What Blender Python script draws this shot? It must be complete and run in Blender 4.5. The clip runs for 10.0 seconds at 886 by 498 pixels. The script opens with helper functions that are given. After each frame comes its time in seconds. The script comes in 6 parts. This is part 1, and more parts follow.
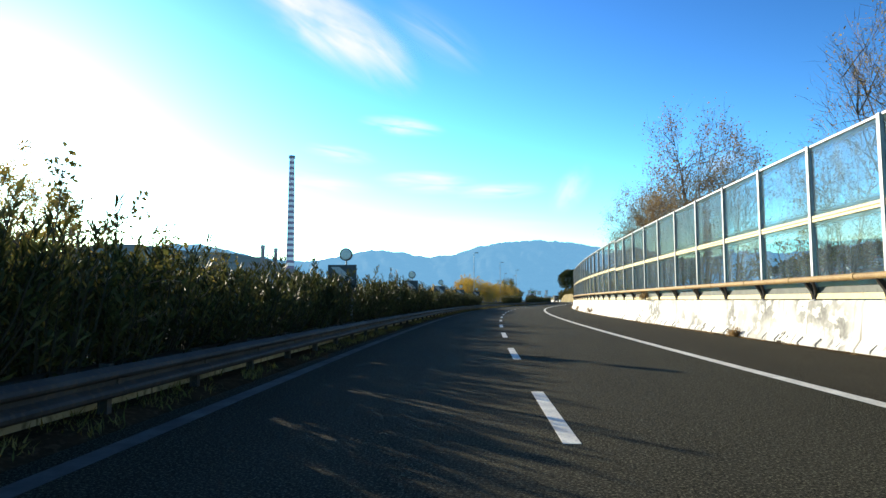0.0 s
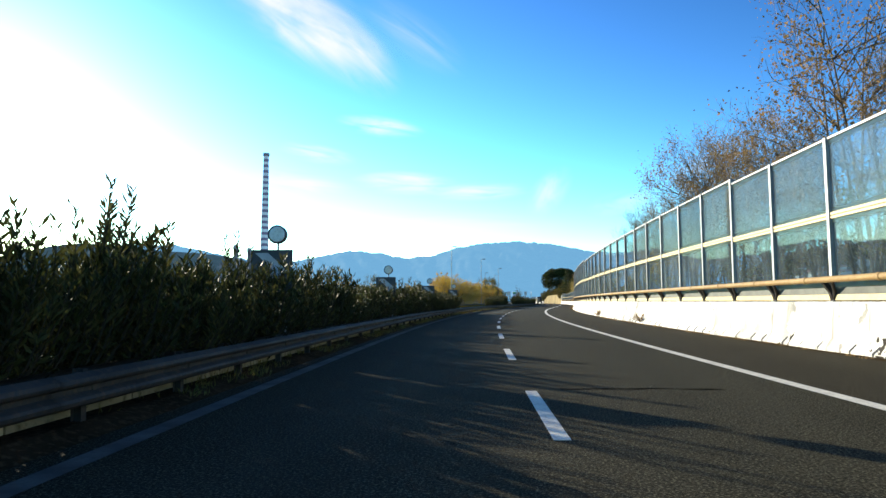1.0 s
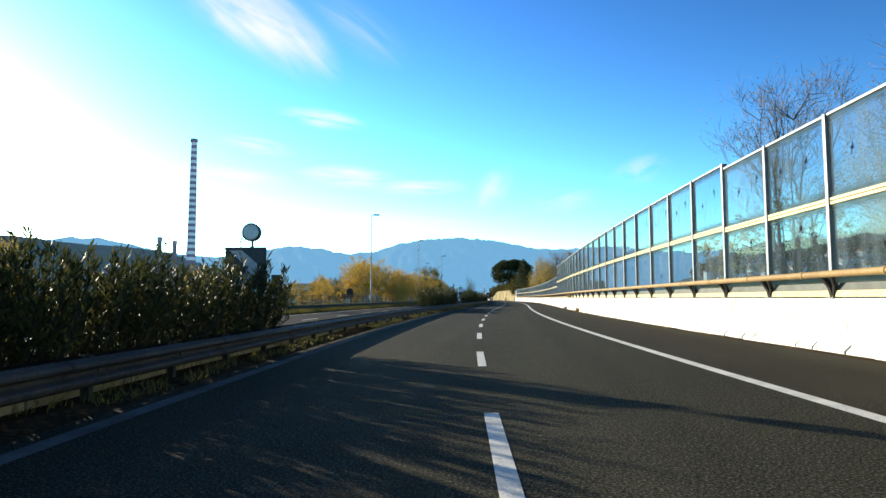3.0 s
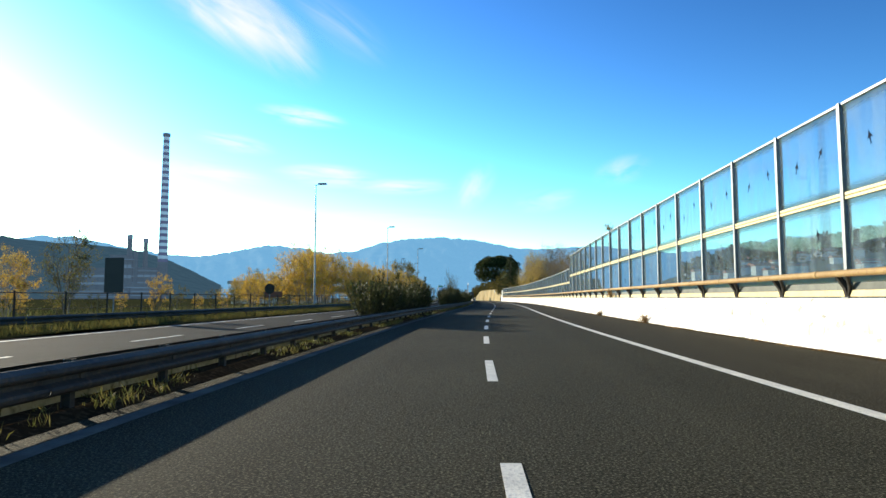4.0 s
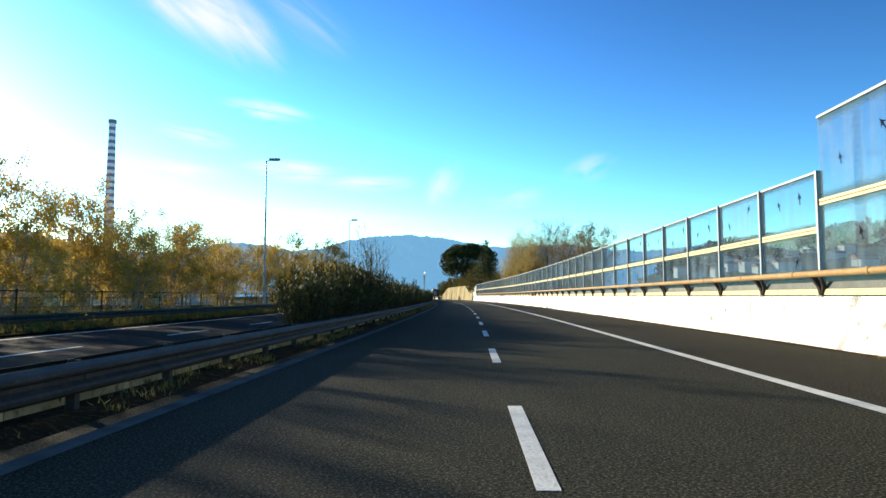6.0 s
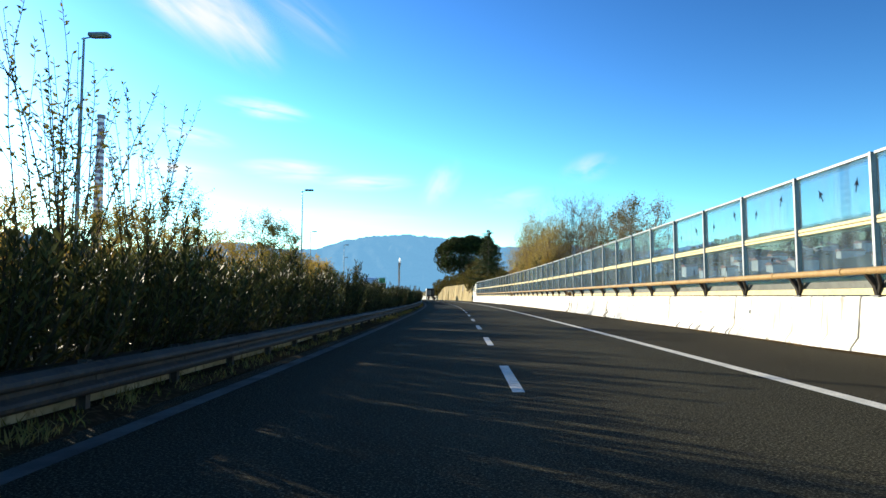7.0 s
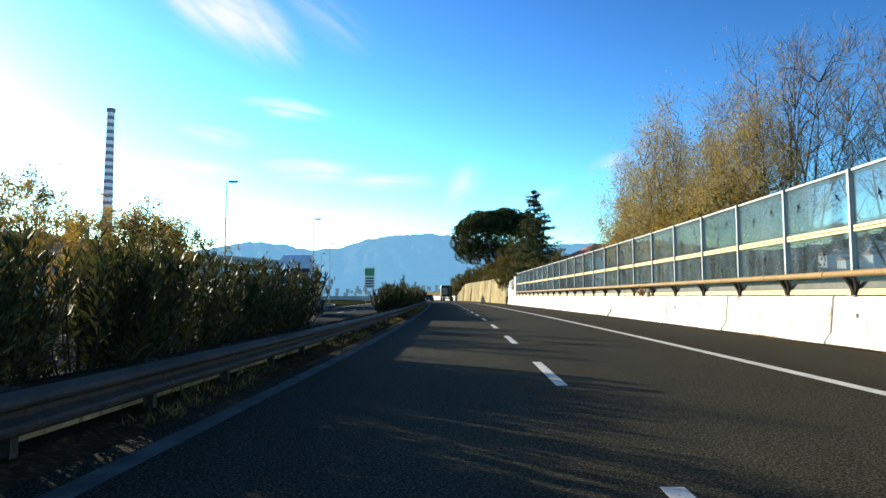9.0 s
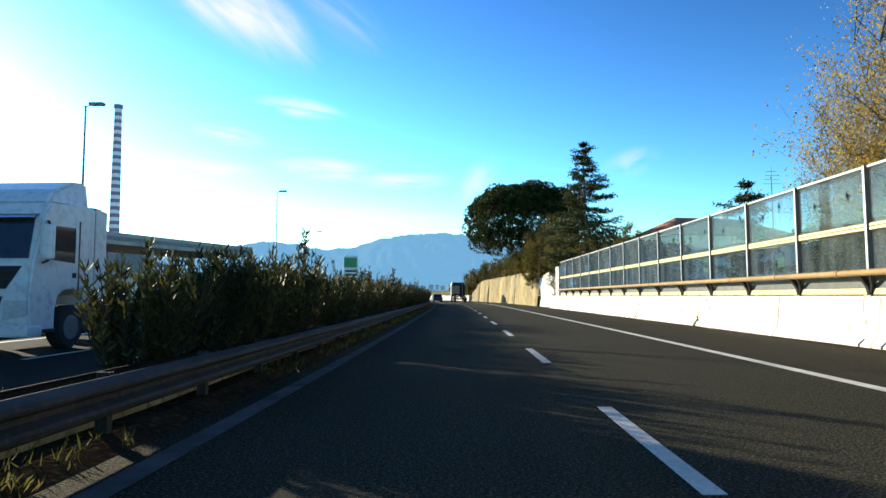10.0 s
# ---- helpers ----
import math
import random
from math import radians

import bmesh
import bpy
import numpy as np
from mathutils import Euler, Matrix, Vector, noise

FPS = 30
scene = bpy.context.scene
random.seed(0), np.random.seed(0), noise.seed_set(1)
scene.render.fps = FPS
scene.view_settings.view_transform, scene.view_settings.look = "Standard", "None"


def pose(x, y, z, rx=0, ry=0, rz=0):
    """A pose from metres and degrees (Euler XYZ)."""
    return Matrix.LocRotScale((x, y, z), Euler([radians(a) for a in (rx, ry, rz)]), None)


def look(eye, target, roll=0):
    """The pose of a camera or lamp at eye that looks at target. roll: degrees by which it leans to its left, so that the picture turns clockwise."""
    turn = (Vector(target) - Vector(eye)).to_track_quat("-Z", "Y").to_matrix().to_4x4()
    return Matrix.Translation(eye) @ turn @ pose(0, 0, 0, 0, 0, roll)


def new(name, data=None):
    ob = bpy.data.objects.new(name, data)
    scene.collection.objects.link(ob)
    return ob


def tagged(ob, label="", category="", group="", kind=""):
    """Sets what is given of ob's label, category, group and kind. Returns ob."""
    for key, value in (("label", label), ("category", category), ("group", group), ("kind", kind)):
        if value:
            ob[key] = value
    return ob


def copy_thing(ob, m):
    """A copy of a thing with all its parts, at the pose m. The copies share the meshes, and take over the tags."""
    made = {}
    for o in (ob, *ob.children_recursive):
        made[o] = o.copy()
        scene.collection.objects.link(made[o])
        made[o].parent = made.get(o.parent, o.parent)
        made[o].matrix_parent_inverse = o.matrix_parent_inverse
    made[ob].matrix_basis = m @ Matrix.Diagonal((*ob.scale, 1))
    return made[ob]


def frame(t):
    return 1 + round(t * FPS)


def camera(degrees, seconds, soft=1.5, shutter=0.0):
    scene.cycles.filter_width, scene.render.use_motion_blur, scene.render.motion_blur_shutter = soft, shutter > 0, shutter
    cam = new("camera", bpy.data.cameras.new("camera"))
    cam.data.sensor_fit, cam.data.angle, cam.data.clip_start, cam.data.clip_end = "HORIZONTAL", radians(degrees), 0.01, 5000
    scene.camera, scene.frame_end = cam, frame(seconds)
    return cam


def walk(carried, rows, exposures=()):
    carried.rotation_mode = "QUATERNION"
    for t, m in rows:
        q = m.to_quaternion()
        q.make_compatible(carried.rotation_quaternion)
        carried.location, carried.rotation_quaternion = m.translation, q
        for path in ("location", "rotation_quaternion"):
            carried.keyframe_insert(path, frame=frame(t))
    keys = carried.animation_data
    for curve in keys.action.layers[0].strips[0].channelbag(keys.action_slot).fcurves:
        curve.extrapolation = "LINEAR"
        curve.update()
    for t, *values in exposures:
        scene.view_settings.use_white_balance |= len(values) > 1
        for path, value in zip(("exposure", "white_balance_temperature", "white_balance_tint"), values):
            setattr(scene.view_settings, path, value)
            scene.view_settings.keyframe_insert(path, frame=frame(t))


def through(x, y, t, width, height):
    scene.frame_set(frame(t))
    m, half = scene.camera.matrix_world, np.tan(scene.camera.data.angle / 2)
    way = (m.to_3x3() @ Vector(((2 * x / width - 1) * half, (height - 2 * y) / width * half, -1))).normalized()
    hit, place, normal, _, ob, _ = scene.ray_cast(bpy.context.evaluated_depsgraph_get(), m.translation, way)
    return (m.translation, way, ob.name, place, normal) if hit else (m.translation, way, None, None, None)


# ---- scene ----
cam = camera(69.4, 10.0, soft=1.5)
ROLL = -0.1
WALK = [
    (0, -1.251, 2.222, 1.179, 94.569, 13.470),
    (0.5, -3.232, 12.849, 1.179, 94.676, 12.605),
    (1, -5.154, 24.207, 1.179, 94.691, 11.571),
    (1.5, -6.737, 34.944, 1.179, 94.564, 10.278),
    (2, -8.293, 46.971, 1.179, 94.596, 8.900),
    (2.5, -9.578, 58.702, 1.179, 94.448, 7.576),
    (4, -12.334, 95.281, 1.179, 94.364, 4.812),
    (4.5, -12.834, 107.165, 1.179, 94.360, 3.974),
    (5, -13.191, 120.446, 1.179, 94.514, 2.752),
    (5.5, -13.311, 132.684, 1.179, 94.215, 2.196),
    (7, -13.287, 171.472, 1.179, 94.222, 1.814),
    (7.5, -13.371, 183.748, 1.179, 94.268, 2.401),
    (8, -13.654, 197.403, 1.179, 94.272, 3.137),
    (8.5, -13.987, 210.257, 1.179, 93.983, 3.505),
    (9, -14.451, 223.324, 1.179, 94.214, 3.850),
    (9.5, -14.997, 236.197, 1.179, 94.421, 4.485),
    (10, -15.738, 250.414, 1.179, 94.179, 5.099),
]
walk(cam, [(t, pose(x, y, z, rx, 0, rz) @ pose(0, 0, 0, 0, 0, ROLL)) for t, x, y, z, rx, rz in WALK])

# ---- light ----
SUN_AZ, SUN_EL = -50.0, 13.5      # degrees from +Y towards +X, and above the horizon
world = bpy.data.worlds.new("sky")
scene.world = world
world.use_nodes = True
wt = world.node_tree
wt.nodes.clear()
sky = wt.nodes.new("ShaderNodeTexSky")
sky.sky_type, sky.sun_disc = "NISHITA", False
sky.sun_elevation, sky.sun_rotation = radians(SUN_EL), radians(SUN_AZ)
sky.air_density, sky.dust_density, sky.ozone_density, sky.altitude = 1.0, 0.14, 3.5, 0
# the sky times itself for contrast: deep blue, less fill away from the sun
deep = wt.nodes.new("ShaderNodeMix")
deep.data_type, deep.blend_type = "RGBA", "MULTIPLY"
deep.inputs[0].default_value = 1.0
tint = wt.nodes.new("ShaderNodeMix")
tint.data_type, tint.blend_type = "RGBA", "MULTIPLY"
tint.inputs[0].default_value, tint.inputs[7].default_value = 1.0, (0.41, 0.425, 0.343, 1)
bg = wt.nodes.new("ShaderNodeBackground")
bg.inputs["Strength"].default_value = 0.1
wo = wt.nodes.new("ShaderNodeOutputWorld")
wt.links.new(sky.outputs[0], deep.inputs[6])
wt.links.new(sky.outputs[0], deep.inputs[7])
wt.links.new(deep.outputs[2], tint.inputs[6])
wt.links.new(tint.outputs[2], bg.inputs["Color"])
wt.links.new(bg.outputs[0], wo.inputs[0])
sun = new("sun", bpy.data.lights.new("sun", "SUN"))
sun.data.energy, sun.data.angle, sun.data.color = 5.0, radians(0.6), (1.0, 0.89, 0.68)
sa, se = radians(SUN_AZ), radians(SUN_EL)
SUN_WAY = Vector((math.sin(sa) * math.cos(se), math.cos(sa) * math.cos(se), math.sin(se)))
sun.matrix_world = look(SUN_WAY * 300, (0, 0, 0))
scene.view_settings.exposure = 1.1

# ---- materials ----
def mix_colour(nt, fac, a, b, blend="MIX"):
    m = nt.nodes.new("ShaderNodeMix")
    m.data_type, m.blend_type = "RGBA", blend
    for sock, val in ((m.inputs[0], fac), (m.inputs[6], a), (m.inputs[7], b)):
        if hasattr(val, "links"):
            nt.links.new(val, sock)
        else:
            sock.default_value = val if isinstance(val, float) else (*val, 1)
    return m.outputs[2]


def noise_fac(nt, scale, detail=4.0, lo=0.35, hi=0.65, stretch=None, src="Object"):
    tc = nt.nodes.new("ShaderNodeTexCoord")
    n = nt.nodes.new("ShaderNodeTexNoise")
    n.inputs["Scale"].default_value, n.inputs["Detail"].default_value = scale, detail
    vec = tc.outputs[src]
    if stretch:
        mp = nt.nodes.new("ShaderNodeMapping")
        mp.inputs["Scale"].default_value = stretch
        nt.links.new(vec, mp.inputs[0])
        vec = mp.outputs[0]
    nt.links.new(vec, n.inputs["Vector"])
    r = nt.nodes.new("ShaderNodeMapRange")
    r.inputs[1].default_value, r.inputs[2].default_value = lo, hi
    nt.links.new(n.outputs[0], r.inputs[0])
    return r.outputs[0]


def surface(name, base, second=None, rough=0.8, metal=0.0, fine=30.0, coarse=1.0, bump=0.2, third=None, spec=0.4,
            stretch=None, random_shade=0.0, lo=0.35, hi=0.65, island=0.0):
    """A worn surface: two colours by a coarse pattern, a third by a fine one, and a fine relief."""
    m = bpy.data.materials.new(name)
    m.use_nodes = True
    nt = m.node_tree
    bsdf = nt.nodes["Principled BSDF"]
    bsdf.inputs["Roughness"].default_value, bsdf.inputs["Metallic"].default_value = rough, metal
    bsdf.inputs["Specular IOR Level"].default_value = spec
    second = second or tuple(c * 0.75 for c in base)
    third = third or tuple(c * 0.6 for c in base)
    col = mix_colour(nt, noise_fac(nt, coarse, 5, lo, hi, stretch), base, second)
    f = noise_fac(nt, fine, 3, 0.5, 0.8, stretch)
    col = mix_colour(nt, f, col, third)
    if random_shade or island:
        if random_shade:
            inf = nt.nodes.new("ShaderNodeObjectInfo").outputs["Random"]
        else:
            inf = nt.nodes.new("ShaderNodeNewGeometry").outputs["Random Per Island"]
        amount = random_shade or island
        r = nt.nodes.new("ShaderNodeMapRange")
        r.inputs[3].default_value, r.inputs[4].default_value = 1 - amount, 1 + amount * 0.6
        nt.links.new(inf, r.inputs[0])
        v = nt.nodes.new("ShaderNodeHueSaturation")
        nt.links.new(r.outputs[0], v.inputs["Value"])
        nt.links.new(col, v.inputs["Color"])
        col = v.outputs[0]
    nt.links.new(col, bsdf.inputs["Base Color"])
    if bump:
        b = nt.nodes.new("ShaderNodeBump")
        b.inputs["Strength"].default_value, b.inputs["Distance"].default_value = bump, 0.02
        nt.links.new(noise_fac(nt, fine * 1.5, 4, 0, 1, stretch), b.inputs["Height"])
        nt.links.new(b.outputs[0], bsdf.inputs["Normal"])
    return m


def foliage(name, a, b, shade=0.45, through=0.35, rough=0.45, spec=0.2):
    """Leaves: colour by leaf, with light through the blade."""
    m = bpy.data.materials.new(name)
    m.use_nodes = True
    nt = m.node_tree
    bsdf = nt.nodes["Principled BSDF"]
    out = nt.nodes["Material Output"]
    isl = nt.nodes.new("ShaderNodeNewGeometry").outputs["Random Per Island"]
    col = mix_colour(nt, isl, a, b)
    col = mix_colour(nt, noise_fac(nt, 1.3, 3), col, tuple(c * (1 - shade) for c in a))
    nt.links.new(col, bsdf.inputs["Base Color"])
    bsdf.inputs["Roughness"].default_value = rough
    bsdf.inputs["Specular IOR Level"].default_value = spec
    tr = nt.nodes.new("ShaderNodeBsdfTranslucent")
    nt.links.new(col, tr.inputs[0])
    mx = nt.nodes.new("ShaderNodeMixShader")
    mx.inputs[0].default_value = through
    nt.links.new(bsdf.outputs[0], mx.inputs[1])
    nt.links.new(tr.outputs[0], mx.inputs[2])
    nt.links.new(mx.outputs[0], out.inputs[0])
    return m


def pane_glass(name, tint, film, film_lo, film_hi, film_max, gloss=0.03):
    """A tinted pane: clear tint, a dirty film in streaks, a little mirror."""
    m = bpy.data.materials.new(name)
    m.use_nodes = True
    nt = m.node_tree
    nt.nodes.clear()
    out = nt.nodes.new("ShaderNodeOutputMaterial")
    clear = nt.nodes.new("ShaderNodeBsdfTransparent")
    clear.inputs[0].default_value = (*tint, 1)
    dirt = nt.nodes.new("ShaderNodeBsdfDiffuse")
    dirt.inputs[0].default_value = (*film, 1)
    haze = nt.nodes.new("ShaderNodeBsdfTranslucent")
    haze.inputs[0].default_value = (*film, 1)
    both = nt.nodes.new("ShaderNodeMixShader")
    both.inputs[0].default_value = 0.5
    nt.links.new(dirt.outputs[0], both.inputs[1])
    nt.links.new(haze.outputs[0], both.inputs[2])
    mx = nt.nodes.new("ShaderNodeMixShader")
    f1 = noise_fac(nt, 1.0, 5, film_lo, film_hi, (2.5, 2.5, 0.5))
    inf = nt.nodes.new("ShaderNodeObjectInfo")
    mr = nt.nodes.new("ShaderNodeMapRange")
    mr.inputs[3].default_value, mr.inputs[4].default_value = film_max * 0.45, film_max
    nt.links.new(inf.outputs["Random"], mr.inputs[0])
    mul = nt.nodes.new("ShaderNodeMath")
    mul.operation = "MULTIPLY"
    nt.links.new(f1, mul.inputs[0])
    nt.links.new(mr.outputs[0], mul.inputs[1])
    nt.links.new(mul.outputs[0], mx.inputs[0])
    nt.links.new(clear.outputs[0], mx.inputs[1])
    nt.links.new(both.outputs[0], mx.inputs[2])
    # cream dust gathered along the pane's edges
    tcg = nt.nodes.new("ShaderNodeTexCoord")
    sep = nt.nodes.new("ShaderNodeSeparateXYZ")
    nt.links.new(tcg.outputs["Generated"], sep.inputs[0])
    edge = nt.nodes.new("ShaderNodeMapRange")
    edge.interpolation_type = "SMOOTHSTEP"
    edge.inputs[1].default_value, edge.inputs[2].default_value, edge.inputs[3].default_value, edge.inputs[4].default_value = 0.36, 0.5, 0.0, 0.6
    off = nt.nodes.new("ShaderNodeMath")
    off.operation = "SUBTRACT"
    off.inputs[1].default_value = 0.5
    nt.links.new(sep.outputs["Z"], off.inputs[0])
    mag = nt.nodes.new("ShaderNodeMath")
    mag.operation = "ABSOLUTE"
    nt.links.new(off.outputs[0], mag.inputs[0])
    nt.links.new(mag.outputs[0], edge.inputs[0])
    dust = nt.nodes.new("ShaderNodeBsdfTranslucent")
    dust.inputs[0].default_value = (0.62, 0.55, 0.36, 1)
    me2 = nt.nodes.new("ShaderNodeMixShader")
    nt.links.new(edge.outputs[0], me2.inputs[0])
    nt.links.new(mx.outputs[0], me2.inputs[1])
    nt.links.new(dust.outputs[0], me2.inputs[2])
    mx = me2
    gl = nt.nodes.new("ShaderNodeBsdfGlossy")
    gl.inputs["Roughness"].default_value = 0.02
    mg = nt.nodes.new("ShaderNodeMixShader")
    mg.inputs[0].default_value = gloss
    nt.links.new(mx.outputs[0], mg.inputs[1])
    nt.links.new(gl.outputs[0], mg.inputs[2])
    nt.links.new(mg.outputs[0], out.inputs[0])
    return m


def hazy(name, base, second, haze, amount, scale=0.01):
    """Far land and buildings; air haze is put in as an even blue glow."""
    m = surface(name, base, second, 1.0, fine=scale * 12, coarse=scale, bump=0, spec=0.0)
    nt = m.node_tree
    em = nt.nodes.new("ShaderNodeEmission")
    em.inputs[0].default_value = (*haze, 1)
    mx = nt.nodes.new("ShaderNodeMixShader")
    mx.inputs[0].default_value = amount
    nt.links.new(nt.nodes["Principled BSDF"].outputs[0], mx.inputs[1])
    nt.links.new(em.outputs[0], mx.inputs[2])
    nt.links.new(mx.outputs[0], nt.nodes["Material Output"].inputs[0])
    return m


M = {}
def asphalt_surface(name, tone, chips, track):
    """Rolled asphalt: pale chips in dark binder, with polished wheel tracks and patches along the way."""
    m = surface(name, tone, tuple(c * 0.72 for c in tone), 0.93, fine=70, coarse=0.3, bump=0.7, third=chips, spec=0.04)
    nt = m.node_tree
    bsdf = nt.nodes["Principled BSDF"]
    src = bsdf.inputs["Base Color"].links[0].from_socket
    band = noise_fac(nt, 1.0, 4, 0.35, 0.7, (0.9, 0.02, 1))
    col = mix_colour(nt, band, src, track, "MULTIPLY")
    speck = noise_fac(nt, 48, 3, 0.54, 0.62)
    col = mix_colour(nt, speck, col, chips)
    pits = noise_fac(nt, 33, 3, 0.55, 0.63)
    col = mix_colour(nt, pits, col, tuple(c * 0.35 for c in tone))
    nt.links.new(col, bsdf.inputs["Base Color"])
    return m


def whitewash(name, base, flake, lo, hi, drip, seed):
    """Lime wash that has come off in patches, with runs; each segment differs."""
    m = bpy.data.materials.new(name)
    m.use_nodes = True
    nt = m.node_tree
    bsdf = nt.nodes["Principled BSDF"]
    bsdf.inputs["Roughness"].default_value, bsdf.inputs["Specular IOR Level"].default_value = 0.9, 0.2
    tc = nt.nodes.new("ShaderNodeTexCoord")
    inf = nt.nodes.new("ShaderNodeObjectInfo")
    sc = nt.nodes.new("ShaderNodeVectorMath")
    sc.operation = "SCALE"
    sc.inputs[0].default_value = (37.0, 91.0, 53.0)
    nt.links.new(inf.outputs["Random"], sc.inputs["Scale"])
    add = nt.nodes.new("ShaderNodeVectorMath")
    nt.links.new(tc.outputs["Object"], add.inputs[0])
    nt.links.new(sc.outputs[0], add.inputs[1])

    def layer(scale, detail, a, b, stretch, distort=0.0):
        mp = nt.nodes.new("ShaderNodeMapping")
        mp.inputs["Scale"].default_value = stretch
        nt.links.new(add.outputs[0], mp.inputs[0])
        n = nt.nodes.new("ShaderNodeTexNoise")
        n.inputs["Scale"].default_value, n.inputs["Detail"].default_value, n.inputs["Distortion"].default_value = scale, detail, distort
        nt.links.new(mp.outputs[0], n.inputs["Vector"])
        r = nt.nodes.new("ShaderNodeMapRange")
        r.inputs[1].default_value, r.inputs[2].default_value = a, b
        nt.links.new(n.outputs[0], r.inputs[0])
        return r.outputs[0]
    col = mix_colour(nt, layer(0.7, 4, 0.35, 0.7, (1, 1, 1)), base, tuple(c * 0.8 for c in base))
    flaked = layer(2.6, 12, lo, hi, (1, 1, 1.2), 0.25)
    zone = layer(0.55, 2, 0.42, 0.58, (1, 1, 1))
    both = nt.nodes.new("ShaderNodeMath")
    both.operation = "MULTIPLY"
    nt.links.new(flaked, both.inputs[0])
    nt.links.new(zone, both.inputs[1])
    flaked = both.outputs[0]
    col = mix_colour(nt, flaked, col, mix_colour(nt, layer(9, 4, 0.35, 0.65, (1, 1, 1)), flake, tuple(c * 0.6 for c in flake)))
    runs = layer(1.0, 6, 0.58, 0.68, (1, 7, 0.7), 0.6)
    col = mix_colour(nt, runs, col, drip)
    nt.links.new(col, bsdf.inputs["Base Color"])
    b = nt.nodes.new("ShaderNodeBump")
    b.inputs["Strength"].default_value, b.inputs["Distance"].default_value = 0.4, 0.015
    b.invert = True
    nt.links.new(flaked, b.inputs["Height"])
    nt.links.new(b.outputs[0], bsdf.inputs["Normal"])
    return m


M["asphalt"] = asphalt_surface("asphalt", (0.03, 0.0285, 0.0182), (0.122, 0.114, 0.074), (0.68, 0.68, 0.68))
M["asphalt_shoulder"] = asphalt_surface("dusty_asphalt", (0.031, 0.0275, 0.0175), (0.11, 0.098, 0.064), (0.75, 0.73, 0.7))
M["asphalt_old"] = surface("asphalt_old", (0.028, 0.0275, 0.0245), (0.021, 0.0205, 0.0185), 0.95, fine=50, coarse=0.3, bump=0.5, third=(0.05, 0.048, 0.042), spec=0.02)
M["paint"] = surface("road_paint", (0.72, 0.69, 0.58), (0.52, 0.5, 0.42), 0.7, fine=28, coarse=2.5, bump=0.3, third=(0.3, 0.29, 0.27), random_shade=0.12)
M["soil"] = surface("soil", (0.05, 0.034, 0.019), (0.026, 0.02, 0.012), 0.97, fine=14, coarse=1.6, bump=0.8, third=(0.1, 0.072, 0.04), spec=0.0)
M["ground"] = surface("ground", (0.03, 0.036, 0.013), (0.048, 0.043, 0.021), 0.97, fine=1.2, coarse=0.06, bump=0.4, spec=0.0)
M["grass"] = foliage("grass", (0.12, 0.13, 0.03), (0.26, 0.2, 0.07), 0.3, 0.3, 0.7)
M["concrete_white"] = whitewash("whitewashed_concrete", (0.74, 0.71, 0.63), (0.4, 0.38, 0.33), 0.6, 0.64, (0.34, 0.31, 0.26), 1)
M["concrete_flaking"] = whitewash("flaking_whitewash", (0.68, 0.65, 0.57), (0.3, 0.29, 0.26), 0.45, 0.5, (0.26, 0.24, 0.2), 2)
# left edge line: wear, plus the rail's shade put into the colour
M["paint_worn_shaded"] = surface("worn_shaded_road_paint", (0.14, 0.137, 0.12), (0.075, 0.073, 0.066), 0.9, fine=20, coarse=2.0, bump=0.3, spec=0.05)
M["grime"] = surface("black_grime", (0.035, 0.03, 0.024), (0.075, 0.065, 0.05), 0.95, fine=20, coarse=4, bump=0.5, spec=0.1)
M["concrete"] = surface("concrete", (0.42, 0.4, 0.36), (0.32, 0.3, 0.27), 0.9, fine=12, coarse=0.8, bump=0.35)
M["steel"] = surface("galvanised_steel", (0.24, 0.255, 0.265), (0.17, 0.18, 0.19), 0.55, 0.5, fine=18, coarse=2.0, bump=0.08, random_shade=0.15)
M["rail_steel"] = surface("weathered_rail_steel", (0.062, 0.06, 0.054), (0.035, 0.034, 0.031), 0.75, 0.1, fine=14, coarse=1.2, bump=0.15, third=(0.1, 0.075, 0.05), random_shade=0.15, spec=0.2)
M["kerb"] = surface("mossy_kerb", (0.42, 0.39, 0.27), (0.27, 0.25, 0.15), 0.95, fine=9, coarse=1.1, bump=0.5, third=(0.07, 0.06, 0.03), spec=0.05, random_shade=0.2)
M["rust"] = surface("rusty_pipe_paint", (0.27, 0.16, 0.048), (0.36, 0.235, 0.085), 0.7, 0.1, fine=20, coarse=1.3, bump=0.2, third=(0.19, 0.09, 0.035), random_shade=0.12)
M["cream"] = surface("cream_frame_paint", (0.55, 0.44, 0.2), (0.46, 0.36, 0.17), 0.55, 0.1, fine=18, coarse=1.5, bump=0.08, random_shade=0.08)
M["dark_steel"] = surface("dark_bracket_steel", (0.05, 0.04, 0.03), (0.028, 0.023, 0.02), 0.8, 0.1, fine=18, coarse=3, bump=0.2, spec=0.2)
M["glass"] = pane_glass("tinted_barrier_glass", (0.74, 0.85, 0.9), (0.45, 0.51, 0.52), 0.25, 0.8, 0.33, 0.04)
M["sticker"] = surface("dark_blue_sticker", (0.008, 0.012, 0.026), rough=0.8, bump=0, spec=0.1)
M["leaf_oleander"] = foliage("oleander_leaf", (0.03, 0.039, 0.011), (0.125, 0.115, 0.036), 0.45, 0.36, 0.55, 0.14)
M["leaf_yellow"] = foliage("autumn_leaf", (0.6, 0.37, 0.055), (0.37, 0.26, 0.06), 0.3, 0.45, 0.8, 0.05)
M["leaf_brown"] = foliage("dry_leaf", (0.34, 0.21, 0.09), (0.2, 0.15, 0.075), 0.35, 0.5, 0.8, 0.05)
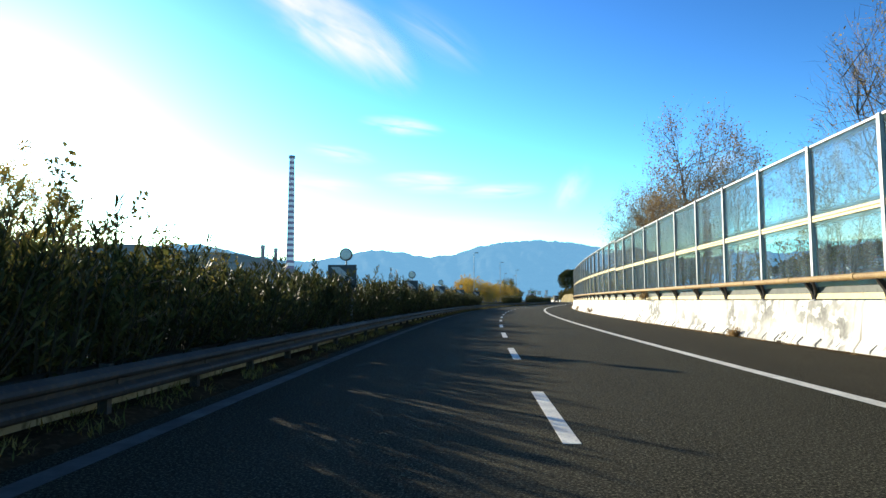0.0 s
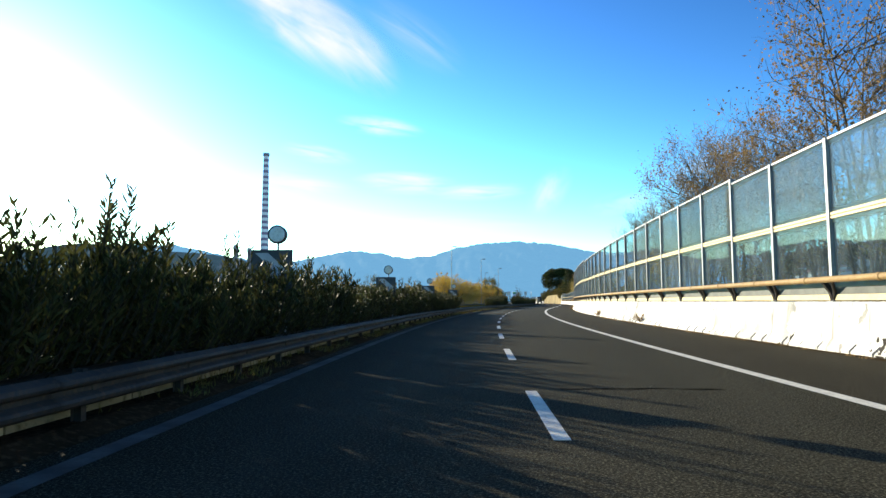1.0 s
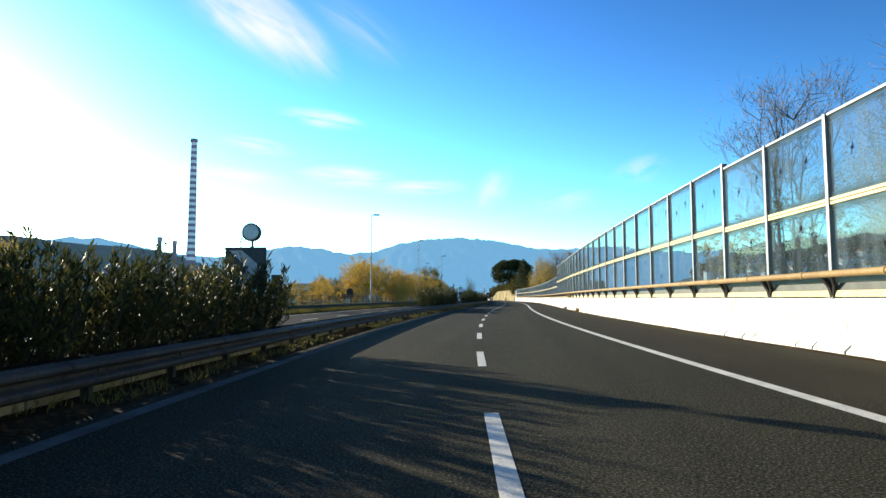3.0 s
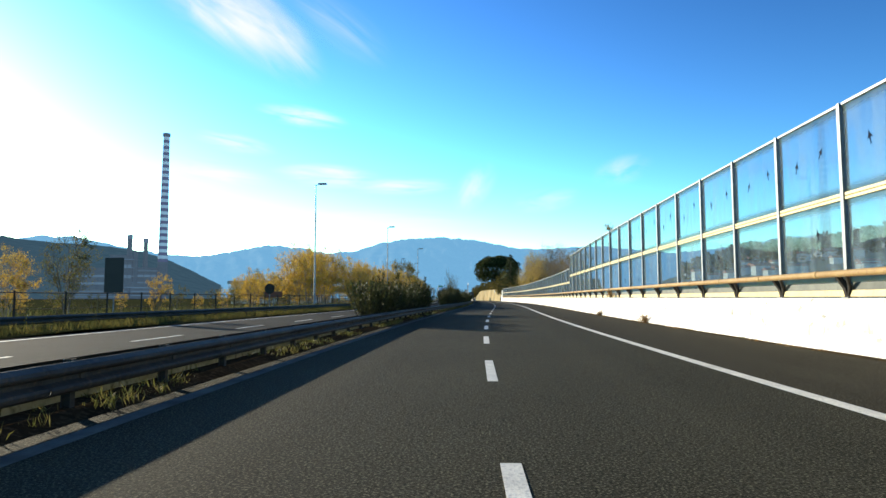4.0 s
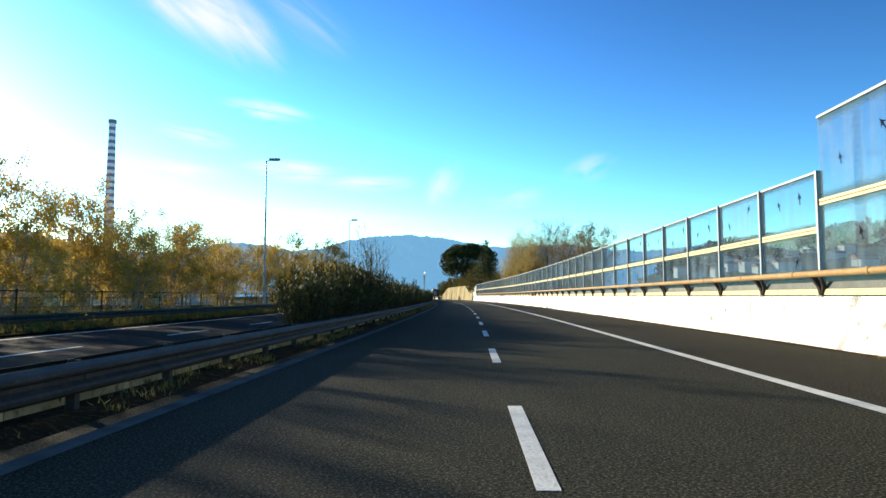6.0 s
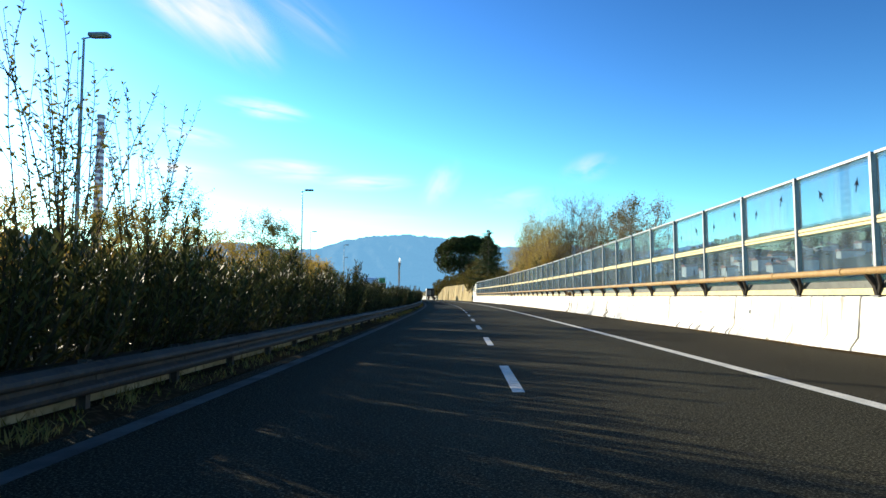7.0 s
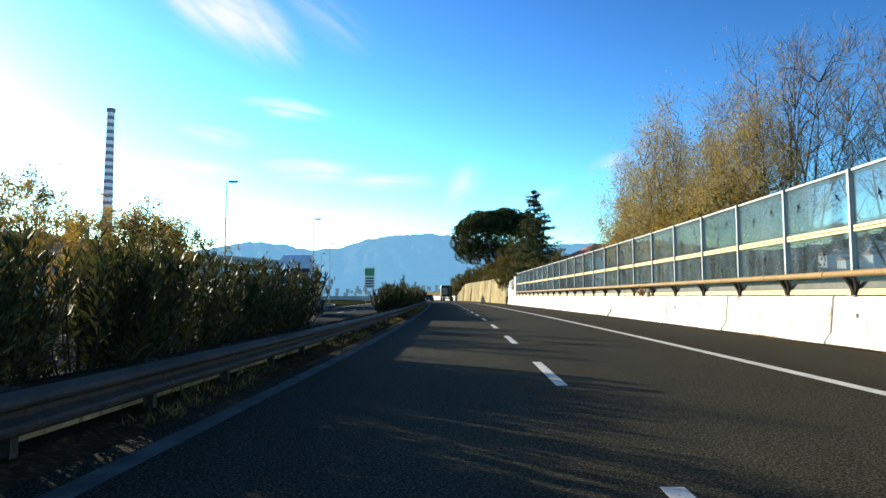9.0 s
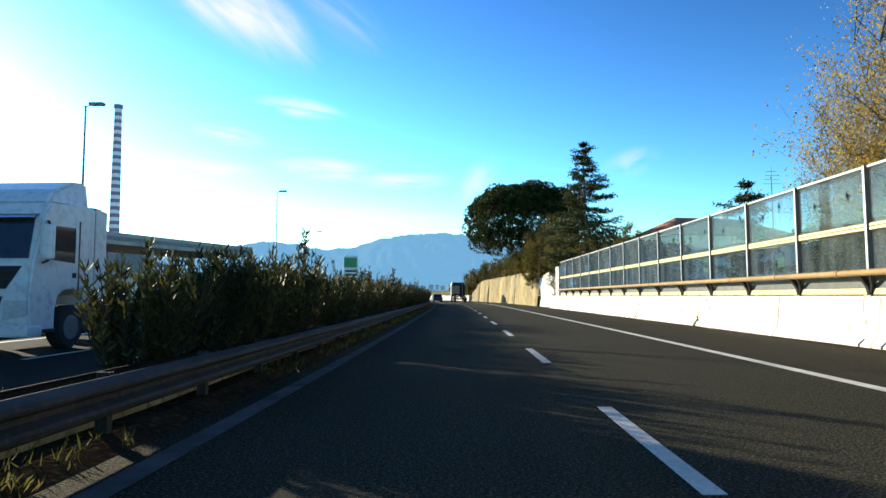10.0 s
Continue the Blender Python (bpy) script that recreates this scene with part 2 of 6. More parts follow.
M["leaf_gold"] = foliage("gold_leaf", (0.52, 0.38, 0.11), (0.32, 0.27, 0.12), 0.3, 0.45, 0.8, 0.05)
M["leaf_tan"] = foliage("tan_leaf", (0.4, 0.29, 0.12), (0.27, 0.22, 0.12), 0.3, 0.45, 0.8, 0.05)
M["leaf_green"] = foliage("dull_green_leaf", (0.1, 0.1, 0.026), (0.24, 0.175, 0.045), 0.35, 0.4, 0.8, 0.05)
M["leaf_olive"] = foliage("olive_leaf", (0.085, 0.085, 0.022), (0.25, 0.19, 0.05), 0.4, 0.35, 0.75, 0.08)
M["leaf_pine"] = foliage("pine_needle", (0.036, 0.054, 0.017), (0.12, 0.125, 0.04), 0.5, 0.15, 0.7, 0.15)
M["bark"] = surface("bark", (0.16, 0.12, 0.085), (0.1, 0.075, 0.055), 0.95, fine=12, coarse=2, bump=0.6)
M["bark_pale"] = surface("pale_bark", (0.27, 0.22, 0.17), (0.19, 0.15, 0.11), 0.95, fine=12, coarse=2, bump=0.5)
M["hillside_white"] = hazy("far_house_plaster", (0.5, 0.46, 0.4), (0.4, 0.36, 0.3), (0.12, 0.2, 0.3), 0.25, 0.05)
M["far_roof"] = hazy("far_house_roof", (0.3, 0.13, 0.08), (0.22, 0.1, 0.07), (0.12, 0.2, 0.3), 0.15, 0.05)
M["leaf_far"] = foliage("far_wood_leaf", (0.035, 0.046, 0.026), (0.075, 0.075, 0.04), 0.4, 0.15, 0.8, 0.05)
M["twig"] = surface("twig", (0.29, 0.22, 0.155), (0.19, 0.14, 0.1), 0.95, fine=6, coarse=0.6, bump=0, spec=0.05)
M["plant_window"] = hazy("plant_window", (0.1, 0.11, 0.12), (0.08, 0.09, 0.1), (0.12, 0.2, 0.3), 0.3, 0.05)
M["sign_back"] = surface("bare_sign_back", (0.42, 0.45, 0.5), (0.34, 0.37, 0.42), 0.5, 0.2, fine=10, coarse=2, bump=0.03)
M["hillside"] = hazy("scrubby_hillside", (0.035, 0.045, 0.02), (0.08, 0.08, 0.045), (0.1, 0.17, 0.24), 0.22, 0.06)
M["pale_panel"] = surface("pale_barrier_panel", (0.17, 0.175, 0.15), (0.12, 0.125, 0.11), 0.7, fine=8, coarse=1.2, bump=0.1, random_shade=0.15, spec=0.2)
M["stem"] = surface("oleander_stem", (0.045, 0.038, 0.024), (0.03, 0.027, 0.018), 0.9, fine=12, coarse=2, bump=0.2, spec=0.1)
M["tar"] = surface("crack_tar", (0.008, 0.008, 0.0075), (0.012, 0.012, 0.011), 0.95, fine=20, coarse=2, bump=0.2, spec=0.0)
# far stack colours: haze glow mixed in, red toned purple for backlight
M["stack_red"] = hazy("red_stack_paint", (0.14, 0.06, 0.1), (0.12, 0.05, 0.09), (0.12, 0.2, 0.36), 0.2, 0.05)
M["stack_white"] = hazy("white_stack_paint", (0.75, 0.72, 0.7), (0.65, 0.62, 0.6), (0.16, 0.27, 0.42), 0.3, 0.05)
M["stack_concrete"] = hazy("stack_concrete", (0.1, 0.098, 0.1), (0.07, 0.07, 0.073), (0.16, 0.24, 0.36), 0.12, 0.05)
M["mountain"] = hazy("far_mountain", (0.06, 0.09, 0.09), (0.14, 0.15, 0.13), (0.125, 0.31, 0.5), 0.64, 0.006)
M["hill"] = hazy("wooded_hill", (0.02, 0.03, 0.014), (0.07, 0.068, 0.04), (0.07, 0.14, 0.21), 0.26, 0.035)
M["black"] = surface("black_plastic", (0.02, 0.02, 0.022), rough=0.5, bump=0.05)
M["white_paint"] = surface("white_vehicle_paint", (0.75, 0.76, 0.77), (0.68, 0.69, 0.7), 0.3, fine=6, coarse=1, bump=0, spec=0.6)
M["grey_paint"] = surface("grey_vehicle_paint", (0.22, 0.23, 0.25), (0.18, 0.19, 0.2), 0.3, fine=6, coarse=1, bump=0, spec=0.6)
M["blue_paint"] = surface("dark_blue_vehicle_paint", (0.04, 0.06, 0.12), (0.03, 0.05, 0.1), 0.3, fine=6, coarse=1, bump=0, spec=0.6)
M["rubber"] = surface("tyre_rubber", (0.025, 0.025, 0.025), (0.04, 0.038, 0.035), 0.9, fine=30, coarse=4, bump=0.3)
M["window"] = surface("dark_vehicle_glass", (0.02, 0.028, 0.035), (0.03, 0.04, 0.05), 0.06, fine=4, coarse=0.5, bump=0, spec=0.8)
M["lamp_glass"] = surface("lamp_glass", (0.6, 0.62, 0.62), (0.5, 0.52, 0.52), 0.15, fine=20, coarse=4, bump=0)
M["sign_white"] = surface("reflective_white", (0.75, 0.76, 0.78), (0.66, 0.67, 0.68), 0.4, fine=6, coarse=2, bump=0)
M["sign_dark"] = surface("weathered_sign_black", (0.05, 0.055, 0.062), (0.035, 0.04, 0.045), 0.6, fine=10, coarse=2, bump=0.03)
M["sign_dull"] = surface("dull_sign_white", (0.42, 0.43, 0.45), (0.34, 0.35, 0.37), 0.6, fine=8, coarse=2, bump=0.02)
M["sign_green"] = surface("sign_green", (0.05, 0.3, 0.12), rough=0.5, bump=0)
M["sign_brown"] = surface("sign_brown", (0.2, 0.06, 0.03), rough=0.6, bump=0)
M["plaster"] = surface("pale_plaster", (0.62, 0.57, 0.48), (0.52, 0.47, 0.4), 0.9, fine=3, coarse=0.5, bump=0.1)
M["dry_field"] = surface("dry_field", (0.3, 0.24, 0.12), (0.2, 0.18, 0.09), 0.97, fine=1.5, coarse=0.12, bump=0.4, spec=0.0)
M["tile"] = surface("terracotta_tile", (0.5, 0.17, 0.08), (0.38, 0.13, 0.065), 0.85, fine=8, coarse=1.5, bump=0.3)
M["rock"] = surface("tan_rock", (0.42, 0.31, 0.125), (0.31, 0.23, 0.1), 0.95, fine=3, coarse=0.45, bump=0.9, third=(0.25, 0.2, 0.13), random_shade=0.12, stretch=(1, 1, 0.35))

# ---- building helpers ----
KAPPA = [0.001249, 0.001249, 0.001326, 0.001746, 0.001753, 0.001084, 0.000348, -0.000812, -0.000363, -0.0012, -0.000497, -8.1e-05, -0.0016, -0.0028, -0.0028, -0.0028]
S0, S1 = -60, 640
ss = np.arange(S0, S1 + 1.0, 1.0)
kk = np.interp(ss, np.arange(-30, 421, 30.0), KAPPA)
th = np.concatenate([[0], np.cumsum((kk[1:] + kk[:-1]) / 2)])
th = th - th[180 - S0]
half = (th[1:] + th[:-1]) / 2
rx_ = np.concatenate([[0], np.cumsum(np.sin(half))])
ry_ = np.concatenate([[0], np.cumsum(np.cos(half))])
rx_, ry_ = rx_ - rx_[-S0], ry_ - ry_[-S0]


def heading(s):
    return float(np.interp(s, ss, th))


def at(s, d, z=0.0):
    """A point by the way along the road, the offset to its right, and the height."""
    h = heading(s)
    return Vector((float(np.interp(s, ss, rx_)) + d * math.cos(h), float(np.interp(s, ss, ry_)) - d * math.sin(h), z))


def there(s, d, z=0.0, turn=0.0, scale=1.0):
    """The pose of a thing beside the road: its y axis runs along the road."""
    return Matrix.Translation(at(s, d, z)) @ Matrix.Rotation(-heading(s) + radians(turn), 4, "Z") @ Matrix.Scale(scale, 4)


def mesh_of(name, bm, material):
    me = bpy.data.meshes.new(name)
    bm.to_mesh(me)
    bm.free()
    for m in (material if isinstance(material, (list, tuple)) else [material]):
        me.materials.append(m)
    return me


def part(name, bm, material, parent=None, label="", pose_=None, smooth=False):
    """One mesh object under a thing or under a part. bm may also be a finished mesh."""
    me = bm if isinstance(bm, bpy.types.Mesh) else mesh_of(name, bm, material)
    if smooth:
        for p in me.polygons:
            p.use_smooth = True
    ob = new(name, me)
    ob.parent = parent
    if pose_ is not None:
        ob.matrix_basis = pose_
    return tagged(ob, label)


def thing(name, label, category, m=None, group="", kind=""):
    ob = new(name)
    ob.empty_display_size = 0.2
    if m is not None:
        ob.matrix_basis = m
    return tagged(ob, label, category, group, kind)


def box(bm, lo, hi, bevel=0.0, mi=0):
    lo, hi = Vector(lo), Vector(hi)
    r = bmesh.ops.create_cube(bm, size=1.0)
    c, d = (lo + hi) / 2, hi - lo
    for v in r["verts"]:
        v.co = Vector((c[i] + v.co[i] * d[i] for i in range(3)))
    faces = {f for v in r["verts"] for f in v.link_faces}
    for f in faces:
        f.material_index = mi
    if bevel:
        bmesh.ops.bevel(bm, geom=list({e for v in r["verts"] for e in v.link_edges}), offset=bevel, segments=2, profile=0.6, affect="EDGES")
    return bm


def tube(bm, a, b, ra, rb=None, n=10, caps=True):
    a, b = Vector(a), Vector(b)
    rb = ra if rb is None else rb
    ax = (b - a).normalized()
    side = ax.orthogonal().normalized()
    up = ax.cross(side)
    rings = []
    for c, r in ((a, ra), (b, rb)):
        rings.append([bm.verts.new(c + (side * math.cos(k * math.tau / n) + up * math.sin(k * math.tau / n)) * r) for k in range(n)])
    for k in range(n):
        bm.faces.new((rings[0][k], rings[0][(k + 1) % n], rings[1][(k + 1) % n], rings[1][k]))
    if caps:
        bm.faces.new(rings[0][::-1])
        bm.faces.new(rings[1])
    return bm


def prism(bm, outline, y0, y1, mi=0):
    """An outline in x and z drawn out along y."""
    a = [bm.verts.new((x, y0, z)) for x, z in outline]
    b = [bm.verts.new((x, y1, z)) for x, z in outline]
    n = len(outline)
    fs = [bm.faces.new((a[k], b[k], b[(k + 1) % n], a[(k + 1) % n])) for k in range(n)]
    fs += [bm.faces.new(a[::-1]), bm.faces.new(b)]
    for f in fs:
        f.material_index = mi
    bmesh.ops.recalc_face_normals(bm, faces=fs)
    return bm


def ribbon(name, s_list, d_lo, d_hi, z, material, parent=None, cols=1, label="", rise=None):
    """A sheet along the road between two offsets."""
    vs, fs = [], []
    for s in s_list:
        for c in range(cols + 1):
            d = d_lo + (d_hi - d_lo) * c / cols
            p = at(s, d, z)
            if rise:
                p.z += rise(s, d)
            vs.append(p)
    w = cols + 1
    for i in range(len(s_list) - 1):
        for c in range(cols):
            q = i * w + c
            fs.append((q, q + 1, q + w + 1, q + w))
    me = bpy.data.meshes.new(name)
    me.from_pydata(vs, [], fs)
    me.materials.append(material)
    ob = new(name, me)
    ob.parent = parent
    return tagged(ob, label)


def cards(name, pts, dirs, lens, wids, material, bend=0.25, rng=None):
    """Leaves: each one a folded blade from its foot along its way."""
    rng = rng or np.random.default_rng(1)
    n = len(pts)
    pts, dirs = np.asarray(pts, float), np.asarray(dirs, float)
    dirs = dirs / np.maximum(np.linalg.norm(dirs, axis=1, keepdims=True), 1e-6)
    side = np.cross(dirs, rng.normal(size=(n, 3)))
    side /= np.maximum(np.linalg.norm(side, axis=1, keepdims=True), 1e-6)
    nor = np.cross(side, dirs)
    L, Wd = np.asarray(lens)[:, None], np.asarray(wids)[:, None]
    mid = pts + dirs * L * 0.5 + nor * L * bend * 0.3
    tip = pts + dirs * L - nor * L * bend * 0.25
    v = np.stack([pts, mid + side * Wd / 2, tip, mid - side * Wd / 2], 1).reshape(-1, 3)
    me = bpy.data.meshes.new(name)
    me.vertices.add(4 * n)
    me.vertices.foreach_set("co", v.ravel())
    me.loops.add(4 * n)
    me.loops.foreach_set("vertex_index", np.arange(4 * n))
    me.polygons.add(n)
    me.polygons.foreach_set("loop_start", np.arange(0, 4 * n, 4))
    me.polygons.foreach_set("loop_total", np.full(n, 4))
    me.update(calc_edges=True)
    me.materials.append(material)
    return me

# ---- ground, roads ----
def sheet_ground():
    bm = bmesh.new()
    rings = [0, 30, 80, 160, 320, 700, 1500, 3000, 4900]
    n = 48
    rows_ = []
    cx, cy = -20.0, 150.0
    for r in rings[1:]:
        rows_.append([bm.verts.new((cx + r * math.cos(k * math.tau / n), cy + r * math.sin(k * math.tau / n), -0.12)) for k in range(n)])
    c = bm.verts.new((cx, cy, -0.12))
    for k in range(n):
        bm.faces.new((c, rows_[0][k], rows_[0][(k + 1) % n]))
    for a, b in zip(rows_, rows_[1:]):
        for k in range(n):
            bm.faces.new((a[k], b[k], b[(k + 1) % n], a[(k + 1) % n]))
    return tagged(part("ground", bm, M["ground"]), "dry green and brown open ground", "ground", kind="structure")


sheet_ground()
ALONG = list(np.arange(-58, 632, 4.0))
road = tagged(ribbon("road", ALONG, -4.05, 3.76, 0.0, M["asphalt"], cols=4), "dark worn asphalt of a two-lane carriageway with a wide shoulder", "road", kind="structure")
ribbon("shoulder", ALONG, 3.76, 7.6, 0.0, M["asphalt_shoulder"], road, cols=2, label="browner, dustier asphalt of the shoulder")
opposite = tagged(ribbon("road_opposite", ALONG, -14.2, -5.9, -0.02, M["asphalt_old"], cols=4), "pale grey asphalt of the opposite carriageway", "road", kind="structure")
median = tagged(ribbon("median_strip", ALONG, -5.9, -4.05, 0.015, M["soil"], cols=6, rise=lambda s, d: 0.05 * noise.noise((s * 0.7, d * 3, 0)) + (0.06 if -5.6 < d < -4.3 else -0.03)),
                "strip of reddish soil with dry leaves between the carriageways", "verge", kind="structure")
far_verge = tagged(ribbon("verge", ALONG, -19.0, -14.2, 0.03, M["ground"], cols=5, rise=lambda s, d: 0.1 * noise.noise((s * 0.3, d, 3))), "grassy verge beyond the opposite carriageway", "verge", kind="structure")

# painted lines
def line_piece(length, width):
    bm = bmesh.new()
    n = max(1, int(length / 1.5))
    for k in range(n):
        y0, y1 = length * k / n, length * (k + 1) / n
        box(bm, (-width / 2, y0, 0.0), (width / 2, y1, 0.004))
    bmesh.ops.remove_doubles(bm, verts=bm.verts, dist=0.001)
    return mesh_of("lane_dash", bm, M["paint"])


dash_mesh = line_piece(3.0, 0.15)
DASH = 3.31
for k in range(-7, 60):
    s = DASH + 7.5 * k - 3.0
    if -58 < s < 420:
        part("lane_dash", dash_mesh, None, road, pose_=there(s, 0, 0.002))
dash_b = line_piece(3.0, 0.13)
for k in range(-4, 44):
    part("lane_dash", dash_b, None, opposite, pose_=there(7.5 * k + 1.0, -9.85, -0.018))
ribbon("edge_line", ALONG, 3.65, 3.87, 0.006, M["paint"], road, label="white edge line")
ribbon("edge_line", ALONG, -3.78, -3.56, 0.006, M["paint_worn_shaded"], road, label="white edge line")
ribbon("edge_line", ALONG, -6.45, -6.3, -0.014, M["paint"], opposite, label="white edge line")
ribbon("edge_line", ALONG, -13.6, -13.42, -0.014, M["paint"], opposite, label="white edge line")

# ---- whitewashed concrete parapet ----
BASE = 7.38
wall = thing("wall_parapet", "low whitewashed concrete safety wall, patchy and stained", "wall", kind="structure")


def wall_profile(lift=0.0):
    return [(0.0, -0.1), (0.0, 0.08), (0.16, 0.3), (0.25, 1.12 + lift), (0.28, 1.16 + lift), (0.52, 1.16 + lift), (0.52, -0.1)]


wall_meshes = []
for v in range(4):
    bm = bmesh.new()
    prism(bm, wall_profile(), 0.006, 5.994)
    rw = random.Random(v)
    wall_meshes.append(mesh_of("wall_segment", bm, M["concrete_flaking" if v > 1 else "concrete_white"]))
slot = bmesh.new()
prism(slot, [(-0.012, 0.03), (-0.012, 0.085), (0.1, 0.245), (0.2, 0.245), (0.1, 0.03)], -0.03, 0.03)
bmesh.ops.rotate(slot, verts=slot.verts, cent=(0.06, 0, 0.1), matrix=Matrix.Rotation(0.5, 3, "X"))
slot_mesh = mesh_of("drain_slot", slot, M["black"])
k = 0
for s in np.arange(-54, 312, 6.0):
    seg = part("wall_segment", wall_meshes[k % 2 + (2 if s < 34 or s in (42.0, 60.0) else 0)], None, wall, pose_=there(s, BASE))
    k += 1
for k in range(290):
    s = 3.0 + 1.04 * k + 0.16 * math.sin(k * 2.3)
    if s > 92 and not (192 < s < 197 or 262 < s < 267 or 283 < s < 287):
        continue
    part("drain_slot", slot_mesh, None, wall, pose_=there(s, BASE - 0.004, 0.0, 0, 1.0 if s < 80 else 0.9))
ribbon("gutter_dirt", list(np.arange(-54, 312, 1.5)), BASE - 0.2, BASE + 0.02, 0.006, M["soil"], wall, cols=3, label="band of brown dirt along the foot of the wall",
       rise=lambda s, d: max(-0.012, (d - BASE + 0.12) * 0.16 + 0.012 * noise.noise((s * 0.8, d * 4, 2))))
# ---- noise barrier on the parapet ----
barrier = thing("noise_barrier", "tall noise barrier of tinted glass panes between steel posts", "noise barrier")
FACE = BASE + 0.36


def top_at(s):
    return 5.1 if s < 45 else 5.25 if s < 90 else 5.4 if s < 161 else 4.12


def mid_at(s):
    return 3.2 if s < 45 else 3.28 if s < 90 else 3.35 if s < 161 else 2.72


POSTS = [125.45]
while POSTS[-1] < 304:
    POSTS.append(POSTS[-1] + 3.0 / (1 - FACE * float(np.interp(POSTS[-1], ss, kk))))
while POSTS[0] > -52:
    POSTS.insert(0, POSTS[0] - 3.0 / (1 - FACE * float(np.interp(POSTS[0], ss, kk))))
post_mesh, bracket_mesh, pane_mesh, frame_mesh = {}, {}, {}, {}
for tp, md in ((5.1, 3.2), (5.25, 3.28), (5.4, 3.35), (4.12, 2.72)):
    bm = bmesh.new()
    wide = 0.056 if tp > 5 else 0.04
    box(bm, (-0.08, -wide, 1.15), (-0.066, wide, tp), 0.003)
    box(bm, (0.066, -wide, 1.15), (0.08, wide, tp), 0.003)
    box(bm, (-0.066, -0.007, 1.15), (0.066, 0.007, tp))
    box(bm, (-0.12, -0.13, 1.15), (0.14, 0.13, 1.175), 0.004)
    post_mesh[tp] = mesh_of("post", bm, M["steel"])
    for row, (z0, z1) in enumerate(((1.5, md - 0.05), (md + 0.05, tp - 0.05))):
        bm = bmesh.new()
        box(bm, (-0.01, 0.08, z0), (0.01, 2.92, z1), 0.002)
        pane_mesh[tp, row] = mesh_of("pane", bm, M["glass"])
    bm = bmesh.new()
    box(bm, (-0.05, 0.078, md - 0.075), (0.03, 2.922, md - 0.005), 0.006)
    box(bm, (-0.05, 0.078, md + 0.01), (0.03, 2.922, md + 0.08), 0.006)
    frame_mesh[tp, "mid"] = mesh_of("frame_rail", bm, M["cream"])
    bm = bmesh.new()
    box(bm, (-0.04, 0.078, tp - 0.06), (0.04, 2.922, tp), 0.006)
    frame_mesh[tp, "top"] = mesh_of("top_rail", bm, M["steel"])
bm = bmesh.new()
box(bm, (-0.04, 0.078, 1.19), (0.035, 2.922, 1.33), 0.006)
sill_mesh = mesh_of("sill_rail", bm, M["cream"])
bm = bmesh.new()
box(bm, (-0.012, 0.08, 1.335), (0.012, 2.92, 1.49), 0.003)
lowpane_mesh = mesh_of("low_pane", bm, M["pale_panel"])
bm = bmesh.new()
tube(bm, (0, -0.02, 0), (0, 3.02, 0), 0.075, n=14)
pipe_mesh = mesh_of("pipe_rail", bm, M["rust"])
bm = bmesh.new()
tube(bm, (0, -0.06, 0), (0, 0.06, 0), 0.088, n=14)
collar_mesh = mesh_of("pipe_collar", bm, M["rust"])
bm = bmesh.new()
# two arms that part from one foot on the wall's top and carry the pipe
for y1, x1, thick in ((-0.3, -0.13, 0.045), (0.06, -0.13, 0.07)):
    tube(bm, (0.06, 0.0, 1.17), (0.02, y1 * 0.45, 1.4), thick, thick, 6)
    tube(bm, (0.02, y1 * 0.45, 1.4), (x1, y1, 1.63), thick, thick * 0.9, 6)
box(bm, (0.0, -0.16, 1.16), (0.16, 0.16, 1.19), 0.004)
bracket = mesh_of("bracket", bm, M["dark_steel"])
glass_panes = []
for s in POSTS:
    tp = top_at(s)
    m = there(s, FACE)
    part("post", post_mesh[tp], None, barrier, pose_=m)
    part("bracket", bracket, None, barrier, pose_=there(s, BASE + 0.27), label="dark rusty pipe bracket")
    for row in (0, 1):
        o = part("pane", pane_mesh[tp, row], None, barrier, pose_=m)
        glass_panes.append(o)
    part("frame_rail", frame_mesh[tp, "mid"], None, barrier, pose_=m, label="cream painted frame rail")
    part("top_rail", frame_mesh[tp, "top"], None, barrier, pose_=m)
    part("sill_rail", sill_mesh, None, barrier, pose_=m)
    part("low_pane", lowpane_mesh, None, barrier, pose_=m)
    part("pipe_rail", pipe_mesh, None, barrier, pose_=there(s, BASE + 0.14, 1.68), label="rust-brown pipe rail")
    part("pipe_collar", collar_mesh, None, barrier, pose_=there(s + 0.9, BASE + 0.14, 1.68))

# ---- guardrails ----
def beam_mesh(length, mat):
    """A two-wave beam, its face towards +x."""
    prof = [(0.0, 0.0), (0.085, 0.04), (0.1, 0.075), (0.085, 0.1), (0.005, 0.135), (0.005, 0.175), (0.085, 0.21), (0.1, 0.235), (0.085, 0.27), (0.0, 0.31)]
    out = prof + [(x - 0.006, z) for x, z in prof[::-1]]
    bm = bmesh.new()
    a = [bm.verts.new((x, 0, z)) for x, z in out]
    b = [bm.verts.new((x, length, z)) for x, z in out]
    n = len(out)
    for k in range(n):
        bm.faces.new((a[k], a[(k + 1) % n], b[(k + 1) % n], b[k]))
    bmesh.ops.recalc_face_normals(bm, faces=bm.faces)
    return mesh_of("beam", bm, mat)


BEAM = 0.24      # height of the beam's lower edge
beam4 = beam_mesh(4.03, M["rail_steel"])
bm = bmesh.new()
prism(bm, [(-0.05, -0.3), (0.05, -0.3), (0.05, 0.56), (-0.05, 0.56)], -0.006, 0.006)
box(bm, (-0.05, -0.04, -0.3), (-0.042, 0.04, 0.56))
box(bm, (0.042, -0.04, -0.3), (0.05, 0.04, 0.56))
rail_post = mesh_of("post", bm, M["rail_steel"])
bm = bmesh.new()
box(bm, (-0.1, -0.05, 0.27), (0.1, 0.05, 0.53), 0.01)
